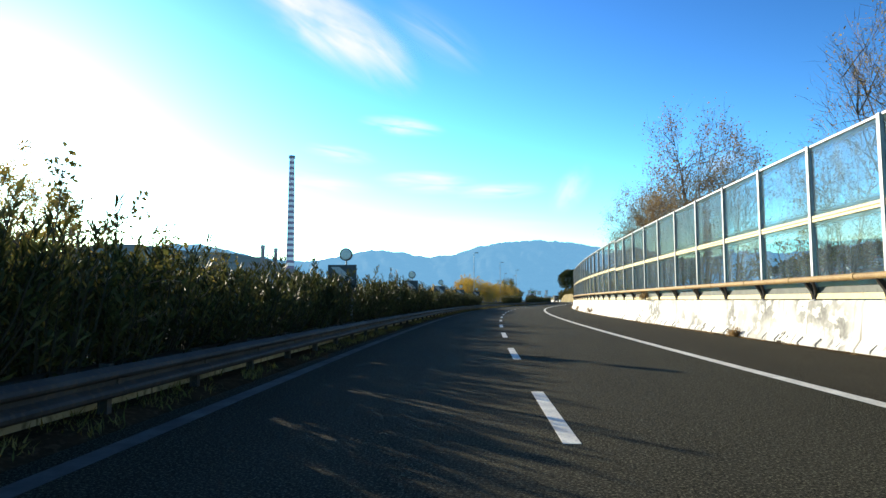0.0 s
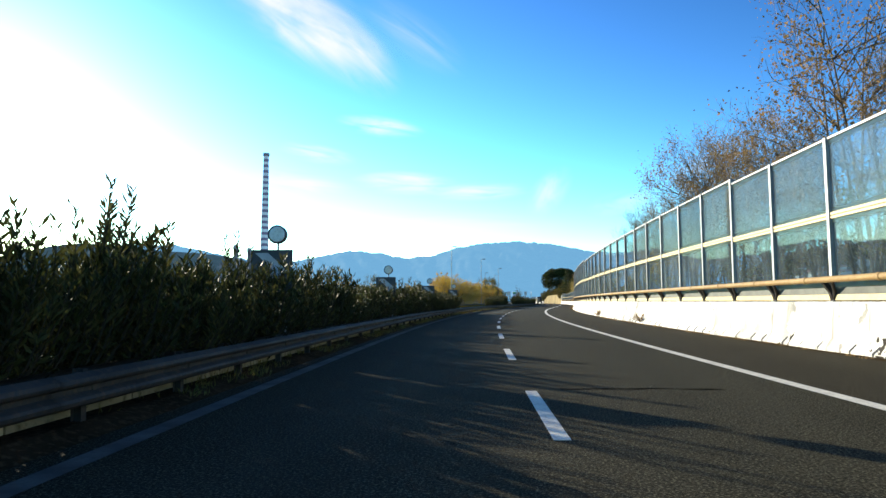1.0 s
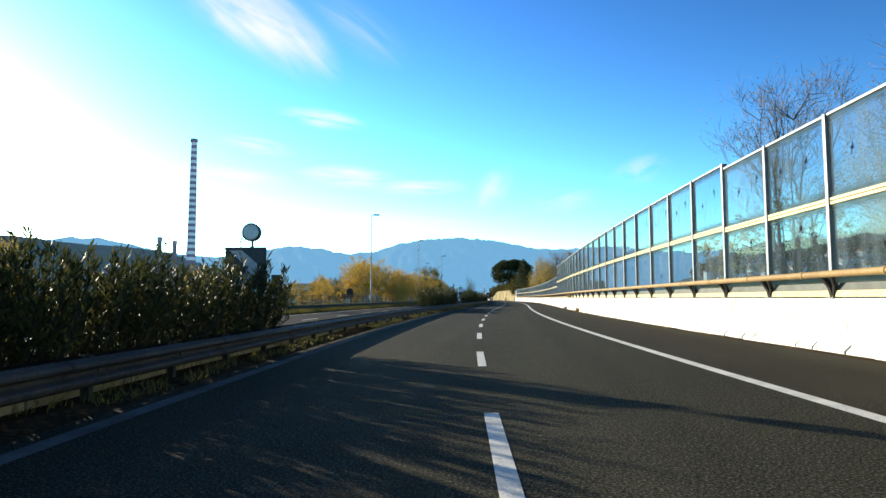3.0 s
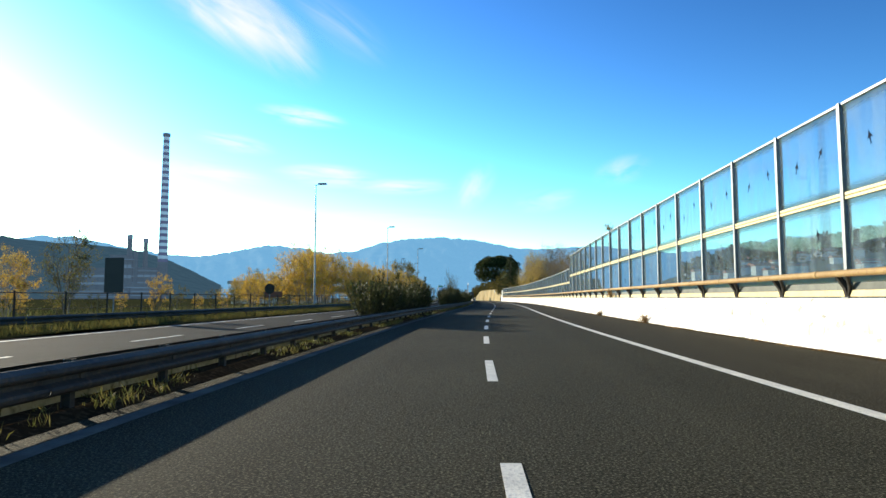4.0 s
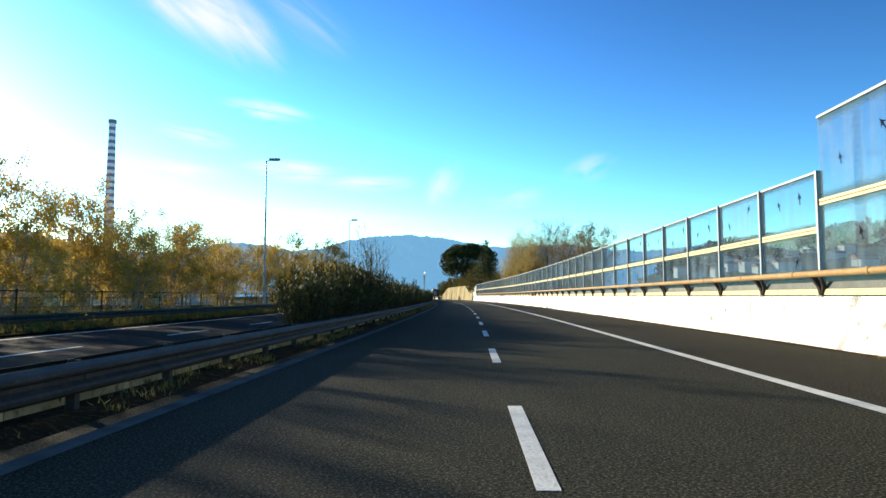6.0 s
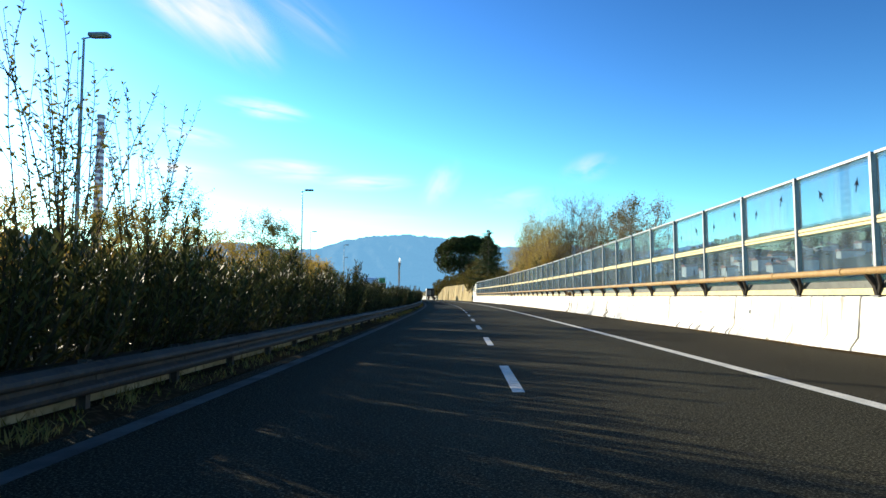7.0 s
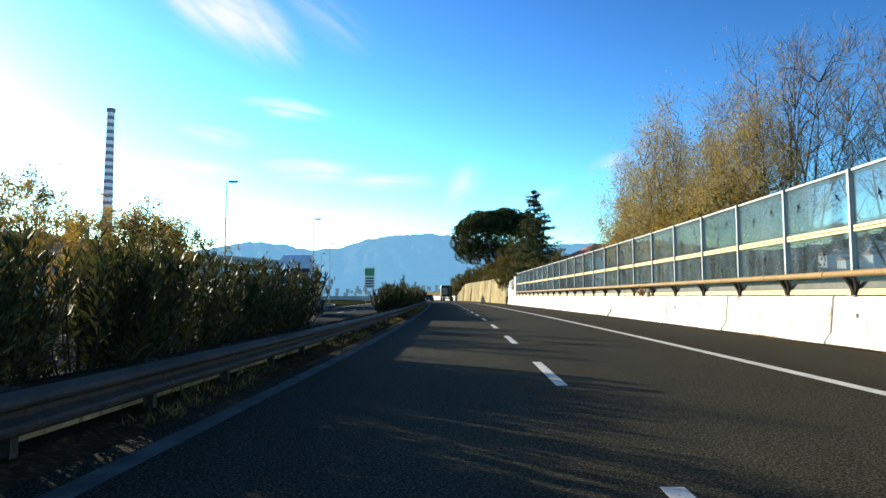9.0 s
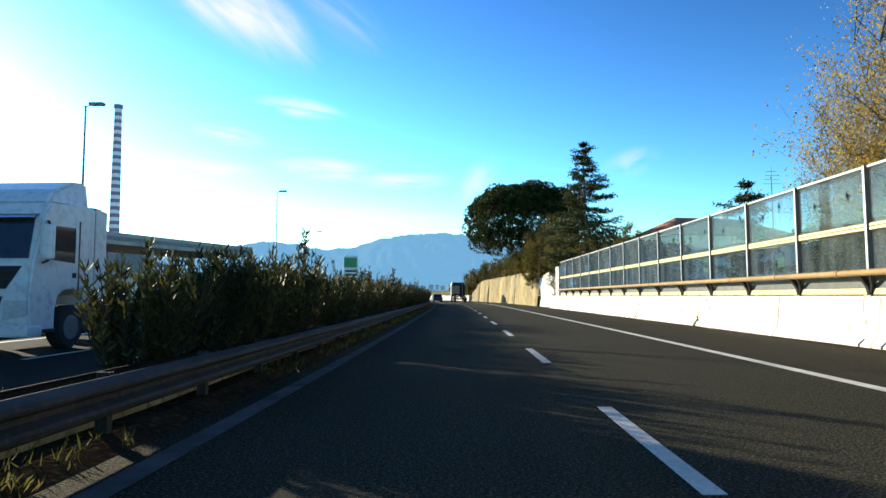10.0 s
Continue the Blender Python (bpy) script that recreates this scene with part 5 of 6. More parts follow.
# ---- power station by the chimney ----
def plant_block(x, y, sx, sy, h, label, stacks=()):
    t = thing("power_station_block", label, "industrial building", Matrix.Translation((x, y, -1)) @ Matrix.Rotation(radians(24), 4, "Z"), group="power station")
    bm = bmesh.new()
    box(bm, (-sx / 2, -sy / 2, 0), (sx / 2, sy / 2, h), 0.5)
    part("hall", bm, M["stack_concrete"], t)
    bm = bmesh.new()
    box(bm, (-sx / 2 - 0.6, -sy / 2 - 0.6, h), (sx / 2 + 0.6, sy / 2 + 0.6, h + 1.6), 0.3)
    part("roof", bm, M["stack_concrete"], t)
    for k in range(3):
        bm = bmesh.new()
        z0 = h * (0.25 + 0.24 * k)
        box(bm, (-sx / 2 + 2, -sy / 2 - 0.4, z0), (sx / 2 - 2, -sy / 2 + 0.2, z0 + h * 0.07))
        part("window_band", bm, M["plant_window"], t)
    for sx_, sy_, r, hh in stacks:
        bm = bmesh.new()
        tube(bm, (sx_, sy_, h), (sx_, sy_, hh), r, r * 0.85, 16)
        flue = part("flue", bm, M["stack_concrete"], t, "short grey flue")
        bm = bmesh.new()
        tube(bm, (sx_, sy_, hh - 7), (sx_, sy_, hh + 0.6), r * 1.02, r * 1.02, 16)
        part("flue_cap", bm, M["plant_window"], flue, "dark flue cap")
    # open steel floors and an outer stair tower against the hall
    if stacks:
        for k in range(5):
            part("platform", box(bmesh.new(), (-sx / 2 - 3, -sy / 2 - 5, h * (0.15 + 0.19 * k)), (sx / 2 + 3, -sy / 2 - 0.5, h * (0.15 + 0.19 * k) + 1.0)), M["plant_window"], t)
        for k in range(5):
            x = -sx / 2 - 2.6 + (sx + 5.2) * k / 4
            part("column", box(bmesh.new(), (x - 0.5, -sy / 2 - 5, 0), (x + 0.5, -sy / 2 - 4, h * 0.95)), M["stack_concrete"], t)
        part("stair_tower", box(bmesh.new(), (sx / 2 + 1, -sy / 2, 0), (sx / 2 + 7, -sy / 2 + 7, h * 1.12), 0.3), M["stack_concrete"], t)


plant_block(-634, 1112, 34, 30, 72, "grey boiler house of the power station", ((10, 0, 4.3, 108),))
plant_block(-606, 1132, 40, 30, 52, "grey turbine hall of the power station", ((0, 0, 4.0, 103),))
plant_block(-676, 1088, 62, 36, 50, "long pale industrial hall")
plant_block(-560, 1040, 46, 26, 24, "low white service building of the power station")
plant_block(-585, 985, 70, 24, 16, "low storage shed near the chimney")

# ---- vehicles ----
def wheel(parent, x, y, r, w, twin=False):
    bm = bmesh.new()
    tube(bm, (x - w / 2, y, r), (x + w / 2, y, r), r, r, 26)
    bmesh.ops.bevel(bm, geom=[e for e in bm.edges if len(e.link_faces) == 2 and any(len(f.verts) > 4 for f in e.link_faces)], offset=w * 0.16, segments=2, affect="EDGES")
    tyre = part("wheel", bm, M["rubber"], parent)
    bm = bmesh.new()
    tube(bm, (x - w / 2 - 0.012, y, r), (x + w / 2 + 0.012, y, r), r * 0.56, r * 0.56, 20)
    part("rim", bm, M["steel"], tyre, "grey steel rim")


def slab(bm, pts, lift):
    """A plate on four corners, drawn out along a way."""
    lo = [bm.verts.new(v) for v in pts]
    hi = [bm.verts.new(Vector(v) + Vector(lift)) for v in pts]
    n = len(pts)
    bm.faces.new(lo[::-1])
    bm.faces.new(hi)
    for k in range(n):
        bm.faces.new((lo[k], lo[(k + 1) % n], hi[(k + 1) % n], hi[k]))
    bmesh.ops.recalc_face_normals(bm, faces=bm.faces)
    return bm


def tractor(name, label, m):
    """A forward-control tractor unit; its front faces -y."""
    t = thing(name, label, "truck", m)
    side = [(0.02, 0.42), (-0.1, 0.75), (-0.1, 1.35), (-0.02, 1.95), (0.3, 2.98), (0.52, 3.26), (2.25, 3.36), (2.25, 1.02), (1.98, 1.0), (1.9, 1.2), (1.62, 1.36), (1.16, 1.36), (0.88, 1.2), (0.8, 0.9), (0.8, 0.42)]
    bm = bmesh.new()
    a = [bm.verts.new((-1.22, y, z)) for y, z in side]
    b = [bm.verts.new((1.22, y, z)) for y, z in side]
    n = len(side)
    for k in range(n):
        bm.faces.new((a[k], b[k], b[(k + 1) % n], a[(k + 1) % n]))
    bm.faces.new(a[::-1])
    bm.faces.new(b)
    bmesh.ops.recalc_face_normals(bm, faces=bm.faces)
    bmesh.ops.bevel(bm, geom=list(bm.edges), offset=0.05, segments=2, affect="EDGES")
    cab = part("cab", bm, M["white_paint"], t)
    part("windscreen", slab(bmesh.new(), [(-1.12, -0.015, 2.0), (1.12, -0.015, 2.0), (1.04, 0.27, 2.92), (-1.04, 0.27, 2.92)], (0, -0.03, 0.008)), M["window"], t)
    part("sun_visor", slab(bmesh.new(), [(-1.1, 0.3, 2.96), (1.1, 0.3, 2.96), (1.1, 0.08, 2.86), (-1.1, 0.08, 2.86)], (0, 0, 0.03)), M["window"], t)
    # black upper grille, narrowing downwards, and a lower one in the bumper
    upper = part("grille", slab(bmesh.new(), [(-0.72, -0.09, 1.36), (0.72, -0.09, 1.36), (1.0, -0.035, 1.84), (-1.0, -0.035, 1.84)], (0, -0.035, 0)), M["black"], t)
    lower = part("grille", slab(bmesh.new(), [(-0.5, -0.105, 0.58), (0.5, -0.105, 0.58), (0.66, -0.105, 1.2), (-0.66, -0.105, 1.2)], (0, -0.035, 0)), M["black"], t)
    for g, z0, w0 in ((upper, 1.5, 0.78), (upper, 1.66, 0.86), (lower, 0.74, 0.5), (lower, 0.9, 0.54), (lower, 1.06, 0.58)):
        y0 = -0.15 if g is lower else -0.128 + (z0 - 1.36) * 0.11
        part("grille_bar", box(bmesh.new(), (-w0, y0 - 0.015, z0), (w0, y0, z0 + 0.035), 0.004), M["dark_steel"], g)
    part("emblem", box(bmesh.new(), (-0.2, -0.14, 1.42), (0.2, -0.125, 1.46), 0.004), M["steel"], upper, "plain bright emblem bar")
    part("bumper", box(bmesh.new(), (-1.25, -0.16, 0.34), (1.25, 0.36, 0.6), 0.07), M["white_paint"], t)
    for sx in (-1, 1):
        lo_, hi_ = min(sx * 0.7, sx * 1.2), max(sx * 0.7, sx * 1.2)
        part("headlight", slab(bmesh.new(), [(lo_, -0.1, 0.72 if sx > 0 else 0.82), (hi_, -0.1, 0.82 if sx > 0 else 0.72), (hi_, -0.1, 1.12), (lo_, -0.1, 1.12)], (0, -0.03, 0)), M["lamp_glass"], t)
        x = sx * 1.221
        door = part("door", slab(bmesh.new(), [(x, 0.34, 1.3), (x, 0.42, 2.0), (x, 0.62, 2.85), (x, 1.55, 2.9), (x, 1.55, 1.4), (x, 0.82, 1.36)], (sx * 0.012, 0, 0)), M["white_paint"], t)
        part("side_window", slab(bmesh.new(), [(x, 0.5, 2.0), (x, 0.68, 2.76), (x, 1.42, 2.78), (x, 1.42, 1.96)], (sx * 0.02, 0, 0)), M["window"], door)
        part("door_handle", box(bmesh.new(), (min(x, x + sx * 0.04), 1.34, 1.62), (max(x, x + sx * 0.04), 1.46, 1.74), 0.01), M["black"], door)
        part("door_seam", box(bmesh.new(), (min(x, x + sx * 0.02), 1.56, 1.3), (max(x, x + sx * 0.02), 1.6, 2.95), 0.004), M["black"], door)
        mirror = part("mirror", box(bmesh.new(), (min(sx * 1.34, sx * 1.58), 0.0, 1.98), (max(sx * 1.34, sx * 1.58), 0.16, 2.72), 0.05), M["white_paint"], t)
        part("mirror_glass", box(bmesh.new(), (min(sx * 1.37, sx * 1.55), 0.162, 2.04), (max(sx * 1.37, sx * 1.55), 0.172, 2.66), 0.004), M["window"], mirror)
        bm = bmesh.new()
        tube(bm, (sx * 1.2, 0.45, 2.84), (sx * 1.46, 0.1, 2.76), 0.03, n=6)
        tube(bm, (sx * 1.2, 0.3, 1.92), (sx * 1.46, 0.1, 1.96), 0.03, n=6)
        part("mirror_arm", bm, M["black"], mirror)
        # steps ahead of the wheel, and the fairing that closes the gap behind the cab
        part("step", box(bmesh.new(), (min(sx * 1.05, sx * 1.24), 0.3, 0.42), (max(sx * 1.05, sx * 1.24), 0.78, 0.5), 0.015), M["black"], t)
        part("side_fairing", slab(bmesh.new(), [(sx * 1.2, 2.26, 1.1), (sx * 1.2, 2.26, 3.35), (sx * 1.2, 2.72, 3.3), (sx * 1.2, 2.72, 1.1)], (sx * 0.03, 0, 0)), M["white_paint"], t)
        part("side_tank", box(bmesh.new(), (min(sx * 0.72, sx * 1.22), 2.3, 0.42), (max(sx * 0.72, sx * 1.22), 3.5, 1.0), 0.08), M["steel"], t)
        part("mudguard", box(bmesh.new(), (min(sx * 0.66, sx * 1.25), 4.0, 1.08), (max(sx * 0.66, sx * 1.25), 5.3, 1.14), 0.02), M["black"], t)
        wheel(t, sx * 1.06, 1.39, 0.5, 0.31)
        wheel(t, sx * 0.94, 4.65, 0.5, 0.58)
    # roof fairing rising from the visor to its rear edge
    bm = bmesh.new()
    a = [bm.verts.new((-1.05 + 0.1 * (z > 3.5), y, z)) for y, z in ((0.62, 3.26), (1.0, 3.62), (1.7, 3.92), (2.25, 3.98), (2.25, 3.3))]
    b = [bm.verts.new((1.05 - 0.1 * (z > 3.5), y, z)) for y, z in ((0.62, 3.26), (1.0, 3.62), (1.7, 3.92), (2.25, 3.98), (2.25, 3.3))]
    for k in range(5):
        bm.faces.new((a[k], b[k], b[(k + 1) % 5], a[(k + 1) % 5]))
    bm.faces.new(a[::-1])
    bm.faces.new(b)
    bmesh.ops.recalc_face_normals(bm, faces=bm.faces)
    bmesh.ops.bevel(bm, geom=list(bm.edges), offset=0.06, segments=2, affect="EDGES")
    part("roof_deflector", bm, M["white_paint"], t)
    bm = bmesh.new()
    for x in (-0.42, 0.42):
        box(bm, (x - 0.05, 0.6, 0.7), (x + 0.05, 5.9, 0.96))
    part("chassis", bm, M["black"], t)
    part("air_intake", box(bmesh.new(), (0.75, 2.3, 1.0), (1.1, 2.7, 3.4), 0.05), M["black"], t)
    part("coupling_plate", box(bmesh.new(), (-0.5, 4.1, 0.98), (0.5, 5.1, 1.1), 0.03), M["dark_steel"], t)
    return t


tractor("truck", "white forward-control truck tractor with black grille and no trailer", there(264.6, -11.7, -0.02))
tractor("parked_truck", "parked white truck tractor without its trailer", there(312, -30, -0.02, 24))


def lorry_ahead():
    """A tractor unit without its trailer, seen from behind."""
    t = thing("lorry", "dark truck tractor without a trailer, seen from behind", "truck", there(362, 1.75, 0))
    bm = bmesh.new()
    prism(bm, [(-1.22, 1.0), (1.22, 1.0), (1.22, 3.0), (1.02, 3.55), (-1.02, 3.55), (-1.22, 3.0)], 3.9, 5.9)
    cab = part("cab", bm, M["black"], t)
    bm = bmesh.new()
    box(bm, (-1.0, 3.84, 1.5), (0.25, 3.9, 2.95), 0.03)
    part("back_panel", bm, M["grey_paint"], cab, "pale grey cab back panel")
    bm = bmesh.new()
    box(bm, (-0.8, 3.86, 3.08), (0.8, 3.9, 3.34), 0.02)
    part("roof_window", bm, M["black"], cab)
    for sx in (-1, 1):
        bm = bmesh.new()
        box(bm, (sx * 1.14 - 0.07, 3.3, 1.2), (sx * 1.14 + 0.07, 3.9, 3.2), 0.05)
        part("side_fairing", bm, M["black"], cab)
        bm = bmesh.new()
        box(bm, (sx * 1.42 - 0.1, 5.4, 2.1), (sx * 1.42 + 0.1, 5.55, 2.7), 0.04)
        part("mirror", bm, M["black"], cab)
        bm = bmesh.new()
        box(bm, (sx * 0.42 - 0.06, 0.1, 0.75), (sx * 0.42 + 0.06, 4.2, 1.0), 0.01)
        part("chassis_rail", bm, M["black"], t)
        bm = bmesh.new()
        for i in range(7):
            a = math.pi * (i / 6)
            box(bm, (sx * 0.95 - 0.28, 1.2 - 0.62 * math.cos(a) - 0.17, 0.52 + 0.58 * math.sin(a)), (sx * 0.95 + 0.28, 1.2 - 0.62 * math.cos(a) + 0.17, 0.57 + 0.58 * math.sin(a)))
        part("mudguard", bm, M["sign_brown"], t, "rusty brown mudguard")
        bm = bmesh.new()
        box(bm, (sx * 0.9 - 0.2, -0.06, 0.72), (sx * 0.9 + 0.2, 0.04, 0.88), 0.02)
        part("tail_light", bm, M["sign_brown"], t, "red-brown tail light")
        wheel(t, sx * 0.92, 1.2, 0.5, 0.5)
        wheel(t, sx * 1.0, 5.0, 0.5, 0.32)
    bm = bmesh.new()
    tube(bm, (0, 1.2, 1.05), (0, 1.2, 1.2), 0.5, 0.48, 18)
    part("coupling_plate", bm, M["black"], t)
    bm = bmesh.new()
    box(bm, (-1.2, 0.0, 0.5), (1.2, 0.1, 0.72), 0.02)
    part("rear_bumper", bm, M["black"], t)
    bm = bmesh.new()
    tube(bm, (0.75, 3.6, 1.0), (0.75, 3.6, 3.3), 0.09, n=10)
    part("exhaust_stack", bm, M["steel"], t)


lorry_ahead()


def car(label, m, colour, tall=0.0):
    """A hatchback; its front faces -y."""
    t = thing("car", label, "car", m)
    bm = bmesh.new()
    side = [(0.0, 0.3), (-0.02, 0.62), (0.25, 0.8), (1.05, 0.93), (4.05, 1.0 + tall), (4.2, 0.7), (4.15, 0.3)]
    a = [bm.verts.new((-0.87, y, z)) for y, z in side]
    b = [bm.verts.new((0.87, y, z)) for y, z in side]
    n = len(side)
    for k in range(n):
        bm.faces.new((a[k], b[k], b[(k + 1) % n], a[(k + 1) % n]))
    bm.faces.new(a[::-1])
    bm.faces.new(b)
    bmesh.ops.recalc_face_normals(bm, faces=bm.faces)
    bmesh.ops.bevel(bm, geom=list(bm.edges), offset=0.07, segments=2, affect="EDGES")
    part("body", bm, M[colour], t)
    bm = bmesh.new()
    lo = [(-0.8, 1.0, 0.9), (0.8, 1.0, 0.9), (0.8, 4.05, 0.97), (-0.8, 4.05, 0.97)]
    hi = [(-0.62, 1.75, 1.44 + tall), (0.62, 1.75, 1.44 + tall), (0.64, 3.6, 1.46 + tall), (-0.64, 3.6, 1.46 + tall)]
    lo, hi = [bm.verts.new(v) for v in lo], [bm.verts.new(v) for v in hi]
    for k in range(4):
        bm.faces.new((lo[k], lo[(k + 1) % 4], hi[(k + 1) % 4], hi[k]))
    bm.faces.new(hi)
    bmesh.ops.recalc_face_normals(bm, faces=bm.faces)
    part("window_band", bm, M["window"], t)
    bm = bmesh.new()
    box(bm, (-0.64, 1.75, 1.43 + tall), (0.64, 3.62, 1.49 + tall), 0.03)
    part("roof", bm, M[colour], t)
    for sx in (-1, 1):
        for y in (0.75, 3.35):
            wheel(t, sx * 0.78, y, 0.31, 0.2)
        bm = bmesh.new()
        box(bm, (min(sx * 0.5, sx * 0.82), -0.03, 0.6), (max(sx * 0.5, sx * 0.82), 0.12, 0.76), 0.02)
        part("headlight", bm, M["lamp_glass"], t)
        bm = bmesh.new()
        box(bm, (min(sx * 0.55, sx * 0.82), 4.12, 0.68), (max(sx * 0.55, sx * 0.82), 4.22, 0.86), 0.02)
        part("tail_light", bm, M["sign_brown"], t, "red tail light")
    return t


car("dark blue hatchback on the carriageway", there(372, -1.7, 0, 180), "blue_paint")
car("grey parked car on the service area", there(303, -35, -0.02, 60), "grey_paint")
car("white parked car beside the canopy", there(322, -25.5, -0.02, 30), "white_paint")
car("silver-grey parked car under the canopy", there(312, -31.5, -0.02, 80), "grey_paint")
car("white parked car under the canopy", there(309, -34.5, -0.02, 80), "white_paint")

# ---- service area ----
tagged(ribbon("apron", list(np.arange(262, 344, 4.0)), -62, -14.2, -0.03, M["asphalt_old"], cols=6), "pale asphalt apron of the service area", "pavement", kind="structure")


def canopy():
    t = thing("canopy", "long flat-roofed filling station canopy on columns", "canopy", there(301, -28.5, 0, 71))
    bm = bmesh.new()
    box(bm, (-13, -3.6, 4.9), (13, 3.6, 5.8), 0.08)
    roof = part("roof", bm, M["concrete"], t)
    bm = bmesh.new()
    box(bm, (-13.04, -3.66, 5.2), (13.04, -3.6, 5.5), 0.01)
    part("fascia_band", bm, M["steel"], roof)
    for x in (-7.5, 1.5, 11.6):
        for y in (-2.4, 2.4):
            bm = bmesh.new()
            box(bm, (x - 0.22, y - 0.22, 0), (x + 0.22, y + 0.22, 4.9), 0.03)
            part("column", bm, M["concrete"], t)
    for x in (-6.0, 3.0):
        bm = bmesh.new()
        box(bm, (x - 0.5, -0.4, 0.1), (x + 0.5, 0.4, 1.9), 0.06)
        part("fuel_pump", bm, M["sign_white"], t)


canopy()
kiosk = thing("kiosk", "low flat-roofed service building with a glazed front", "building", there(326, -36, 0, -14))
bm = bmesh.new()
box(bm, (-9, -3, 0), (9, 3, 3.4), 0.04)
part("wall", bm, M["plaster"], kiosk)
bm = bmesh.new()
box(bm, (-9.4, -3.4, 3.4), (9.4, 3.4, 3.8), 0.04)
part("roof", bm, M["concrete"], kiosk)
for k in range(6):
    bm = bmesh.new()
    box(bm, (-8.2 + k * 2.8, -3.06, 0.5), (-6.0 + k * 2.8, -2.95, 2.7), 0.02)
    part("window", bm, M["window"], kiosk)
shed = thing("building", "flat grey commercial building behind the lamps", "building", there(236, -46, 0, -10))
bm = bmesh.new()
box(bm, (-9, -6, 0), (9, 6, 4.2), 0.05)
part("wall", bm, M["plaster"], shed)
bm = bmesh.new()
box(bm, (-9.6, -6.6, 4.2), (9.6, 6.6, 4.9), 0.05)
part("roof", bm, M["concrete"], shed)
for k in range(5):
    bm = bmesh.new()
    box(bm, (-8 + k * 3.4, -6.06, 1.0), (-5.8 + k * 3.4, -5.95, 3.2), 0.02)
    part("window", bm, M["window"], shed)

totem = thing("totem_sign", "white and green price totem on two posts", "sign", there(322, -12.9, 0, 5))
bm = bmesh.new()
box(bm, (-0.8, -0.15, 2.4), (0.8, 0.15, 5.6), 0.05)
board = part("board", bm, M["sign_white"], totem)
bm = bmesh.new()
box(bm, (-0.7, -0.17, 4.3), (0.7, -0.14, 5.4), 0.01)
part("emblem_field", bm, M["sign_green"], board, "plain green emblem field")
for k in range(4):
    bm = bmesh.new()
    box(bm, (-0.6, -0.17, 2.6 + k * 0.4), (0.6, -0.145, 2.82 + k * 0.4), 0.005)
    part("price_bar", bm, M["black"], board)
for x in (-0.55, 0.55):
    bm = bmesh.new()
    tube(bm, (x, 0, -0.1), (x, 0, 2.5), 0.07, n=10)
    part("post", bm, M["steel"], totem)

# kerbed islands of the service area
def island(s, d, rx2, ry2, turn):
    t = thing("traffic_island", "grassy traffic island with a pale concrete kerb", "traffic island", there(s, d, -0.03, turn))
    n = 36
    bm = bmesh.new()
    rings = []
    for k_, z in ((1.0, 0.0), (1.0, 0.15), (0.95, 0.15), (0.95, 0.1)):
        rings.append([bm.verts.new((rx2 * k_ * math.cos(q * math.tau / n), ry2 * k_ * math.sin(q * math.tau / n), z)) for q in range(n)])
    for r0, r1 in zip(rings, rings[1:]):
        for q in range(n):
            bm.faces.new((r0[q], r0[(q + 1) % n], r1[(q + 1) % n], r1[q]))
    part("kerb", bm, M["concrete_white"], t)
    bm = bmesh.new()
    vs = [bm.verts.new((rx2 * 0.95 * math.cos(q * math.tau / n), ry2 * 0.95 * math.sin(q * math.tau / n), 0.12)) for q in range(n)]
    c = bm.verts.new((0, 0, 0.3))
    for q in range(n):
        bm.faces.new((c, vs[q], vs[(q + 1) % n]))
    part("lawn", bm, M["ground"], t)


island(288, -17.0, 1.3, 9, 4)
island(272, -21.5, 3.6, 13, -8)
island(303, -16.8, 1.2, 7, 0)

# ---- house behind the barrier ----
def house(s, d, w, dp, h, turn, z=0.0, label="plastered house with a red tiled roof"):
    t = thing("house", label, "house", there(s, d, z, turn))
    bm = bmesh.new()
    box(bm, (-w / 2, -dp / 2, 0), (w / 2, dp / 2, h), 0.03)
    part("wall", bm, M["plaster"], t)
    bm = bmesh.new()
    e = 0.5
    lo = [bm.verts.new(v) for v in ((-w / 2 - e, -dp / 2 - e, h), (w / 2 + e, -dp / 2 - e, h), (w / 2 + e, dp / 2 + e, h), (-w / 2 - e, dp / 2 + e, h))]
    up = [bm.verts.new(v) for v in ((-w / 4, 0, h + dp * 0.22), (w / 4, 0, h + dp * 0.22))]
    bm.faces.new((lo[0], lo[1], up[1], up[0]))
    bm.faces.new((lo[2], lo[3], up[0], up[1]))
    bm.faces.new((lo[1], lo[2], up[1]))
    bm.faces.new((lo[3], lo[0], up[0]))
    bm.faces.new(lo[::-1])
    roof = part("roof", bm, M["tile"], t)
    bm = bmesh.new()
    box(bm, (w * 0.2, 0.5, h + 0.4), (w * 0.2 + 0.6, 1.1, h + dp * 0.22 + 0.9), 0.02)
    part("chimney", bm, M["plaster"], roof)
    for k in range(3):
        for side in (-1, 1):
            bm = bmesh.new()
            x = -w / 2 + (k + 0.7) * w / 3.4
            y = side * dp / 2
            box(bm, (x, y - 0.05, h * 0.5), (x + 1.0, y + 0.05, h * 0.5 + 1.3), 0.01)
            part("window", bm, M["window"], t)
    return t


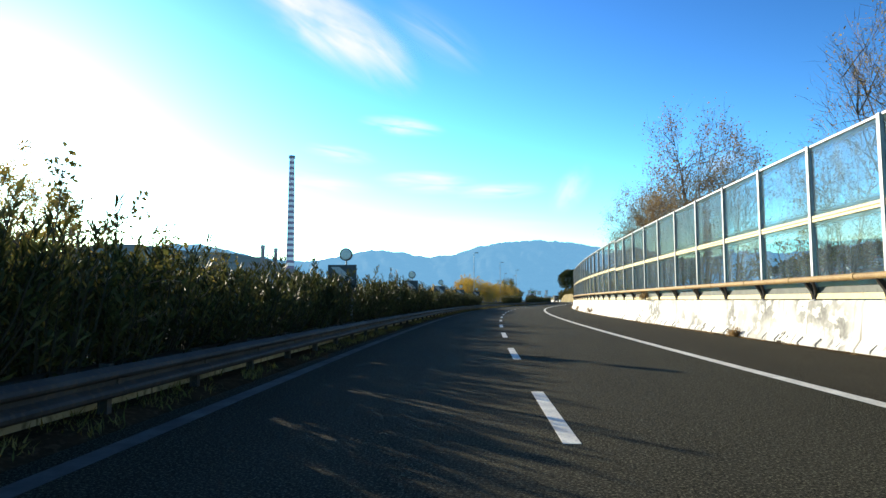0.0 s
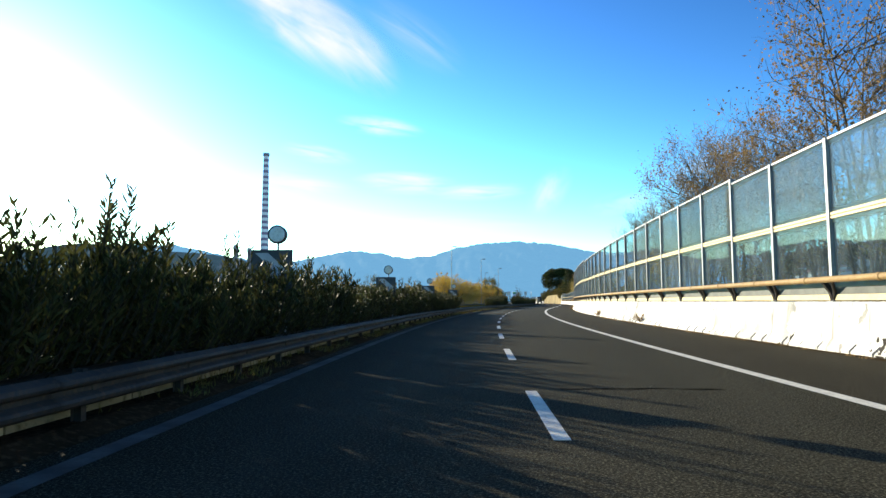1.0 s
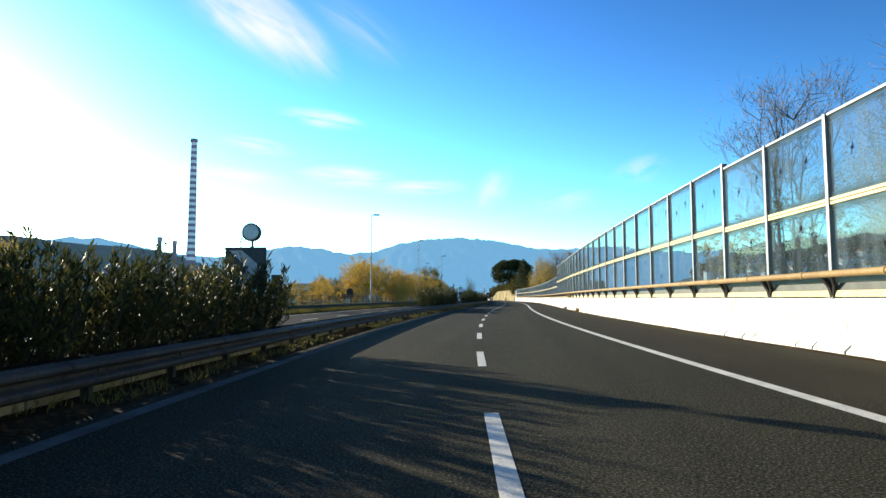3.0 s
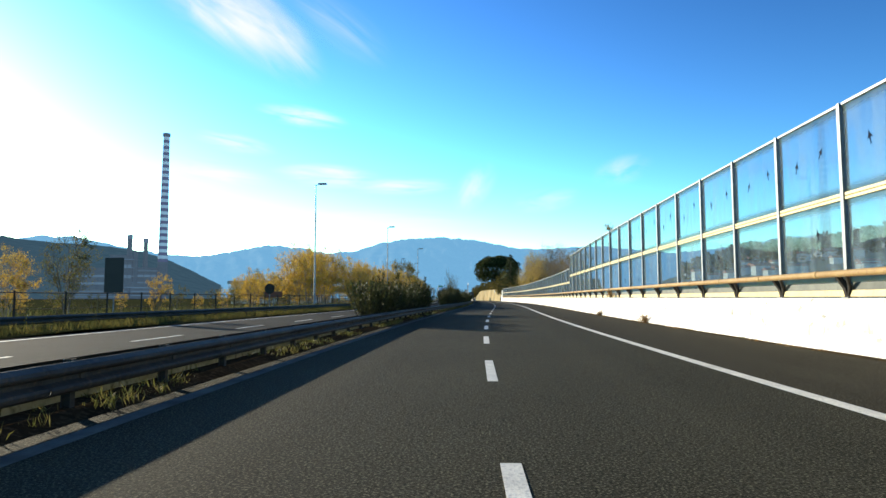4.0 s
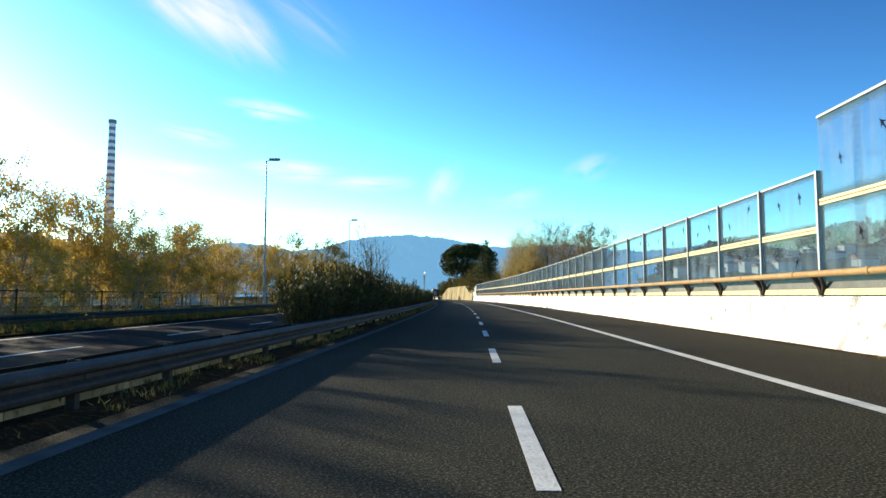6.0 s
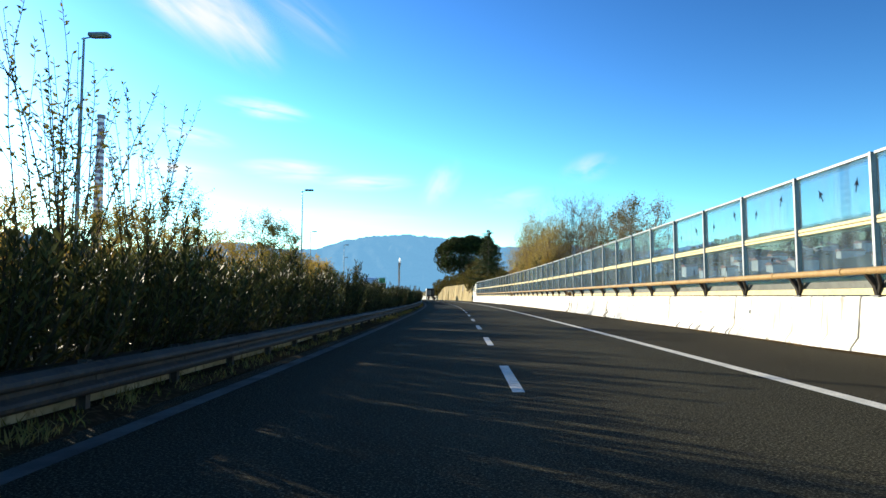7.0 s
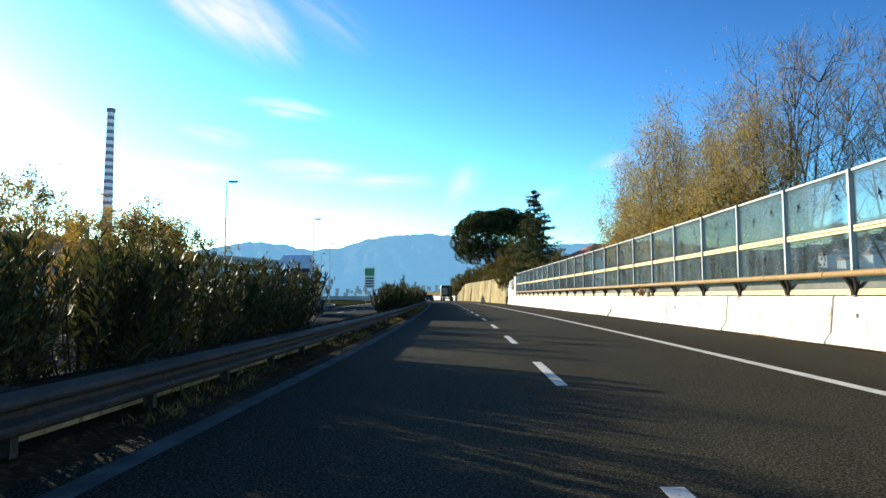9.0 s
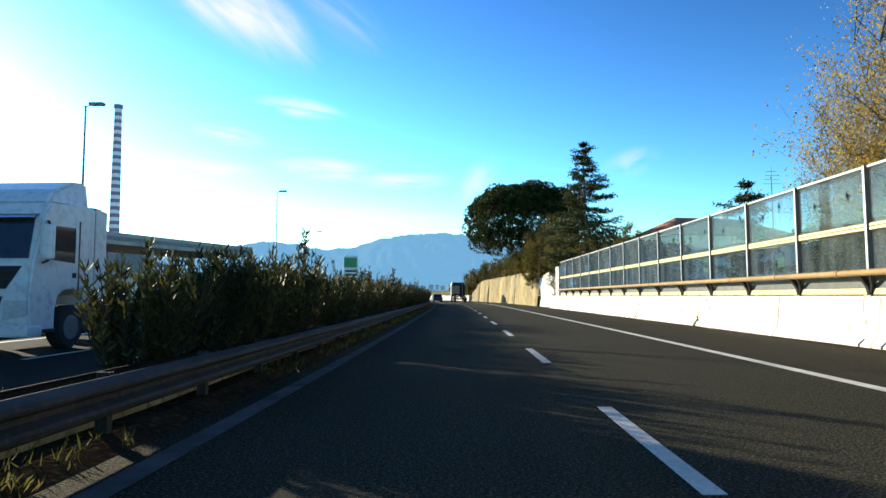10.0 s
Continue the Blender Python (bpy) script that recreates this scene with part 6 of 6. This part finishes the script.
house(308, 20.5, 11, 9, 6.0, 12)
mast2 = thing("antenna_mast", "thin metal antenna mast above the roofs", "antenna", there(290, 17.5))
bm = bmesh.new()
tube(bm, (0, 0, 0), (0, 0, 8.9), 0.05, 0.02, 8)
part("pole", bm, M["steel"], mast2)
bm = bmesh.new()
for k in range(4):
    tube(bm, (-0.5 + 0.06 * k, 0, 7.9 + 0.25 * k), (0.5 - 0.06 * k, 0, 7.9 + 0.25 * k), 0.012, n=5)
part("aerial", bm, M["steel"], mast2)

# houses on the far hillside, and the far town
def hamlet(name, label, spots, size, seed):
    rg = random.Random(seed)
    bm = bmesh.new()
    for x, y, z in spots:
        w, dp, h = size * rg.uniform(0.7, 1.7), size * rg.uniform(0.6, 1.0), size * rg.uniform(0.45, 0.8)
        box(bm, (x - w / 2, y - dp / 2, z - 6), (x + w / 2, y + dp / 2, z + h))
        # a low gabled roof with eaves
        e, top = size * 0.08, z + h + size * 0.2
        lo = [bm.verts.new(v) for v in ((x - w / 2 - e, y - dp / 2 - e, z + h), (x + w / 2 + e, y - dp / 2 - e, z + h), (x + w / 2 + e, y + dp / 2 + e, z + h), (x - w / 2 - e, y + dp / 2 + e, z + h))]
        up = [bm.verts.new((x - w / 2 - e, y, top)), bm.verts.new((x + w / 2 + e, y, top))]
        for f in ((lo[0], lo[1], up[1], up[0]), (lo[2], lo[3], up[0], up[1]), (lo[1], lo[2], up[1]), (lo[3], lo[0], up[0])):
            bm.faces.new(f).material_index = 1
    ob = part(name, bm, [M["hillside_white"], M["far_roof"]])
    return tagged(ob, label, "houses", kind="stuff")


rhm = random.Random(44)
HILL_PEAKS = [(36, 5.0, 15), (20, 1.5, 6), (58, 3.0, 10)]


def hill_spot(az, u):
    """A point on the hillside by its azimuth and the share of its rise."""
    el = 0.3 + sum(h * math.exp(-((az - a) / w) ** 2) for a, h, w in HILL_PEAKS)
    r = 900 - 420 * (1 - u)
    return -12 + r * math.sin(radians(az)), 100 + r * math.cos(radians(az)), 900 * math.tan(radians(el)) * u ** 0.8


spots = []
for k in range(46):
    az, u = rhm.uniform(16, 46), rhm.uniform(0.22, 0.62)
    x, y, z = hill_spot(az, u)
    spots.append((x, y, z - 1))
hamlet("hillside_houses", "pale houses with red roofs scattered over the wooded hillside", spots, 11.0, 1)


def hillside_woods():
    """Tree crowns on the hillside: loose clumps of leaf sprays with an uneven skyline."""
    rg = np.random.default_rng(61)
    P, D, L = [], [], []
    for k in range(1300):
        az, u = rg.uniform(16, 61), rg.uniform(0.3, 1.0) ** 0.7
        x, y, z = hill_spot(az, u)
        size = rg.uniform(3.0, 7.5)
        o = rg.normal(size=(26, 3))
        o /= np.linalg.norm(o, axis=1, keepdims=True)
        o *= size * np.array([1, 1, 1.15])
        P.append(np.array([x, y, z + size * 0.7]) + o)
        D.append(o + np.array([0, 0, 1.0]))
        L.append(np.full(26, size * 0.75))
    P, D, L = np.concatenate(P), np.concatenate(D), np.concatenate(L)
    tagged(new("hillside_woods", cards("hillside_woods", P, D, L, L * 0.7, M["leaf_far"], rng=rg)), "dark green woods over the far hillside", "woods", kind="stuff")


hillside_woods()
spots = []
for k in range(90):
    az, r = radians(rhm.uniform(-14, 6)), rhm.uniform(1700, 2600)
    spots.append((-12 + r * math.sin(az), 100 + r * math.cos(az), rhm.uniform(2, 26)))
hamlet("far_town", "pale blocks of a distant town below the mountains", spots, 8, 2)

# ---- small growth ----
def tufts(name, label, s_range, d_range, count, tall, mat, seed, where=None):
    rg = np.random.default_rng(seed)
    P, D, L, Wd = [], [], [], []
    for _ in range(count):
        s, d = rg.uniform(*s_range), rg.uniform(*d_range)
        if where and not where(s, d):
            continue
        c = at(s, d, 0.02)
        for _ in range(rg.integers(7, 15)):
            P.append((c.x + rg.normal() * 0.07, c.y + rg.normal() * 0.07, 0.0))
            D.append((rg.normal() * 0.4, rg.normal() * 0.4, 1.0))
            L.append(tall * rg.uniform(0.4, 1.2))
            Wd.append(rg.uniform(0.008, 0.02))
    ob = new(name, cards(name, P, D, L, Wd, mat, bend=0.5, rng=rg))
    return tagged(ob, label, "grass", kind="stuff")


patch = lambda s, d: noise.noise((s * 0.35, d * 1.5, 4)) > -0.12
tufts("median_grass", "dry yellow-green grass tufts under the guardrail", (-5, 330), (-4.66, -4.12), 3800, 0.17, M["grass"], 31, patch)
tufts("hedge_grass", "weeds and grass at the foot of the hedge", (-5, 330), (-5.9, -4.8), 2400, 0.3, M["leaf_green"], 32)
tufts("verge_grass", "rough green grass on the far verge", (90, 265), (-16.2, -14.2), 2600, 0.4, M["leaf_green"], 33)
tufts("verge_weeds", "tall dry weeds along the far fence", (85, 265), (-20, -17), 1900, 0.8, M["grass"], 34)
tufts("gutter_weeds", "sparse weeds in the gutter along the parapet", (0, 312), (7.2, 7.36), 190, 0.1, M["leaf_green"], 35, lambda s, d: noise.noise((s * 0.5, 2, 4)) > 0.1)

tufts("gutter_litter", "brown leaf litter and dirt along the parapet's foot", (14, 300), (7.16, 7.38), 900, 0.06, M["leaf_brown"], 36, lambda s, d: s < 75 or noise.noise((s * 0.2, 3, 7)) > 0.1)


def weed(s, d, z, size, seed, label, mat, lean=0.0):
    rg = np.random.default_rng(seed)
    t = thing("weed", label, "plant", there(s, d, z))
    bm = bmesh.new()
    P, D, L, Wd = [], [], [], []
    for k in range(26):
        w = np.array([rg.normal() * 0.5 - lean, rg.normal() * 0.6, rg.uniform(0.3, 1.1)])
        w = w / np.linalg.norm(w) * size * rg.uniform(0.5, 1.1)
        tube(bm, (0, 0, 0), tuple(w), 0.006, 0.002, 3, False)
        for _ in range(16):
            P.append(w * rg.uniform(0.25, 1.05) + rg.normal(size=3) * 0.02)
            D.append(w / size + rg.normal(size=3) * 0.6)
            L.append(rg.uniform(0.05, 0.1))
            Wd.append(rg.uniform(0.02, 0.045))
    part("stalk", bm, M["bark"], t)
    part("foliage", cards("foliage", P, D, L, Wd, mat, rng=rg), None, t)


weed(126.6, 7.34, 0.0, 0.42, 1, "dark bushy weed at the foot of the parapet", M["leaf_brown"], 0.2)
weed(139.3, 7.34, 0.0, 0.3, 2, "small weed at the foot of the parapet", M["leaf_brown"], 0.2)
weed(23.5, 7.34, 0.0, 0.3, 3, "small weed at the foot of the parapet", M["leaf_brown"], 0.2)
weed(137.6, 7.72, 5.38, 0.55, 4, "dark dry tangle of twigs on the barrier top", M["leaf_brown"])
weed(37.0, 7.5, 1.2, 0.6, 5, "dry creeper on the barrier's pipe rail", M["leaf_brown"], 0.2)
weed(136.0, 7.5, 1.2, 0.5, 6, "dry creeper on the barrier's pipe rail", M["leaf_brown"], 0.2)
weed(218.6, 7.5, 1.18, 0.4, 7, "dry creeper on the parapet top", M["leaf_brown"], 0.3)
weed(255.0, 7.5, 1.18, 0.5, 8, "dry creeper on the parapet top", M["leaf_brown"], 0.3)
weed(59.0, 7.4, 0.1, 0.5, 9, "dry creeper hanging on the parapet", M["leaf_brown"], 0.2)
weed(75.4, 7.4, 0.1, 0.5, 10, "dry creeper hanging on the parapet", M["leaf_brown"], 0.2)

# plain dark stickers on the panes
rs = random.Random(77)
for k, s in enumerate(POSTS):
    if s < 62 or s > 300:
        continue
    tp, md = top_at(s), mid_at(s)
    for spot in range(3):
        # two on the upper pane, most times one on the lower
        if spot == 2 and rs.random() < 0.35:
            continue
        z = (md + (tp - md) * (0.62 - 0.14 * spot) + rs.uniform(-0.15, 0.15)) if spot < 2 else rs.uniform(1.95, md - 0.35)
        y, a, q = (0.75, 2.1, 1.3)[spot] + rs.uniform(-0.25, 0.25), rs.choice((1.1, 1.5, 1.9)) + rs.uniform(-0.3, 0.3), rs.uniform(0.15, 0.2)
        bm = bmesh.new()
        # a swallow with swept wings and a forked tail
        half_bird = [(1.0, 0.0), (0.45, 0.13), (-0.22, 0.58), (0.0, 0.15), (-0.5, 0.08), (-1.0, 0.2), (-0.75, 0.0)]
        pts = [(u * q, v * q) for u, v in half_bird + [(u, -v) for u, v in half_bird[-2:0:-1]]]
        ca, sa_ = math.cos(a), math.sin(a)
        bm.faces.new([bm.verts.new((-0.014, y + u * ca - v * sa_, z + u * sa_ + v * ca)) for u, v in pts])
        bmesh.ops.solidify(bm, geom=list(bm.faces), thickness=0.002)
        part("sticker", bm, M["sticker"], barrier, "plain dark sticker on the pane", pose_=there(s, FACE))

# dark plates and stains on the parapet
bm = bmesh.new()
box(bm, (-0.008, -0.035, -0.05), (0.01, 0.035, 0.05), 0.004)
plate = mesh_of("marker_plate", bm, M["black"])
for k, s in enumerate(np.arange(11, 306, 12.0)):
    part("marker_plate", plate, None, wall, pose_=there(s, BASE + 0.21, 0.72), label="small dark marker plate")


# grime at the parapet's joints and foot
def face_x(z):
    return 0.0 if z < 0.08 else 0.16 * (z - 0.08) / 0.22 if z < 0.3 else 0.16 + 0.09 * (z - 0.3) / 0.82


def grime(s, z1, wide, seed):
    """A ragged, branching stain that climbs from the foot of the wall, with blots beside it."""
    rg = random.Random(seed)
    bm = bmesh.new()

    def strip(y, z, top, w, slant):
        prev = None
        while z < top:
            x = face_x(z) - 0.005
            ww = w * rg.uniform(0.15, 1.0)
            cur = [bm.verts.new((x, y - ww, z)), bm.verts.new((x, y + ww * rg.uniform(0.5, 1.2), z + rg.uniform(-0.01, 0.01)))]
            if prev:
                bm.faces.new((prev[0], prev[1], cur[1], cur[0]))
            prev = cur
            if rg.random() < 0.12 and top - z > 0.2:
                strip(y, z, z + rg.uniform(0.12, 0.4) * min(1.0, top), w * 0.5, slant + rg.choice((-0.5, 0.5)))
            z += rg.uniform(0.025, 0.06)
            y += rg.gauss(0, 0.022) + slant * 0.035
            w *= 0.985
    strip(0.0, 0.0, z1, wide * 1.1, rg.uniform(-0.15, 0.15))
    for _ in range(rg.randint(2, 4)):
        strip(rg.uniform(-2, 2) * wide, 0.0, z1 * rg.uniform(0.2, 0.7), wide * 0.8, rg.uniform(-0.4, 0.4))
    for _ in range(int(60 * wide) + 3):
        z = min(1.08, abs(rg.gauss(0, 0.3 * z1 + 0.1)))
        y, r = rg.gauss(0, wide * 2.2), rg.uniform(0.012, 0.06)
        vs = []
        for q in range(7):
            a = q * math.tau / 7
            zz = max(0.0, z + r * math.sin(a) * rg.uniform(0.6, 1.6))
            vs.append(bm.verts.new((face_x(zz) - 0.006, y + r * math.cos(a) * rg.uniform(0.5, 1.2), zz)))
        bm.faces.new(vs)
    part("grime_stain", bm, M["grime"], wall, "dark ragged grime stain", pose_=there(s, BASE))


for k, (s, z1, w) in enumerate([(20.6, 0.3, 0.1), (23.2, 0.5, 0.14), (27.1, 0.4, 0.1), (30.0, 0.6, 0.08), (35.5, 0.9, 0.1), (38.2, 0.45, 0.14), (42.0, 1.05, 0.12), (45.3, 0.4, 0.12),
                                (48.0, 0.9, 0.1), (52.4, 0.4, 0.1), (57.2, 0.8, 0.1), (60.1, 1.1, 0.08), (62.7, 1.1, 0.16), (66.0, 0.7, 0.1), (67.4, 0.4, 0.12), (69.2, 0.5, 0.08), (71.2, 1.1, 0.2), (78.0, 1.0, 0.06), (90.0, 0.4, 0.05), (114.0, 1.1, 0.02),
                                (144.2, 0.9, 0.03), (155.5, 0.8, 0.04), (156.9, 0.7, 0.05), (208.2, 0.9, 0.12), (218.6, 1.0, 0.12), (219.4, 1.1, 0.2), (261.3, 1.1, 0.07), (276.0, 0.4, 0.08), (284.0, 1.1, 0.06)]):
    grime(s, z1, w, k)

# tarred cracks across the lanes
def crack(s, d0, d1, seed):
    rg = random.Random(seed)
    bm = bmesh.new()
    prev = None
    n = 14
    off = 0.0
    for k in range(n + 1):
        d = d0 + (d1 - d0) * k / n
        off += rg.uniform(-0.05, 0.05)
        w = rg.uniform(0.015, 0.05)
        cur = [bm.verts.new((d, off - w, 0.005)), bm.verts.new((d, off + w, 0.005))]
        if prev:
            bm.faces.new((prev[0], cur[0], cur[1], prev[1]))
        prev = cur
    part("tar_crack", bm, M["tar"], road, "black tarred crack", pose_=there(s, 0))


for k, (s, d0, d1) in enumerate([(211.6, 0.2, 3.6), (60.5, -0.4, 2.2), (33.5, 0.4, 2.6), (45.6, -0.3, 2.0), (16.0, -0.4, 1.0), (121.0, -1.0, 1.2), (95.0, 0.3, 1.6), (176.0, 0.6, 2.4), (141.0, 0.8, 2.6), (240.0, 0.2, 1.8)]):
    crack(s, d0, d1, k)
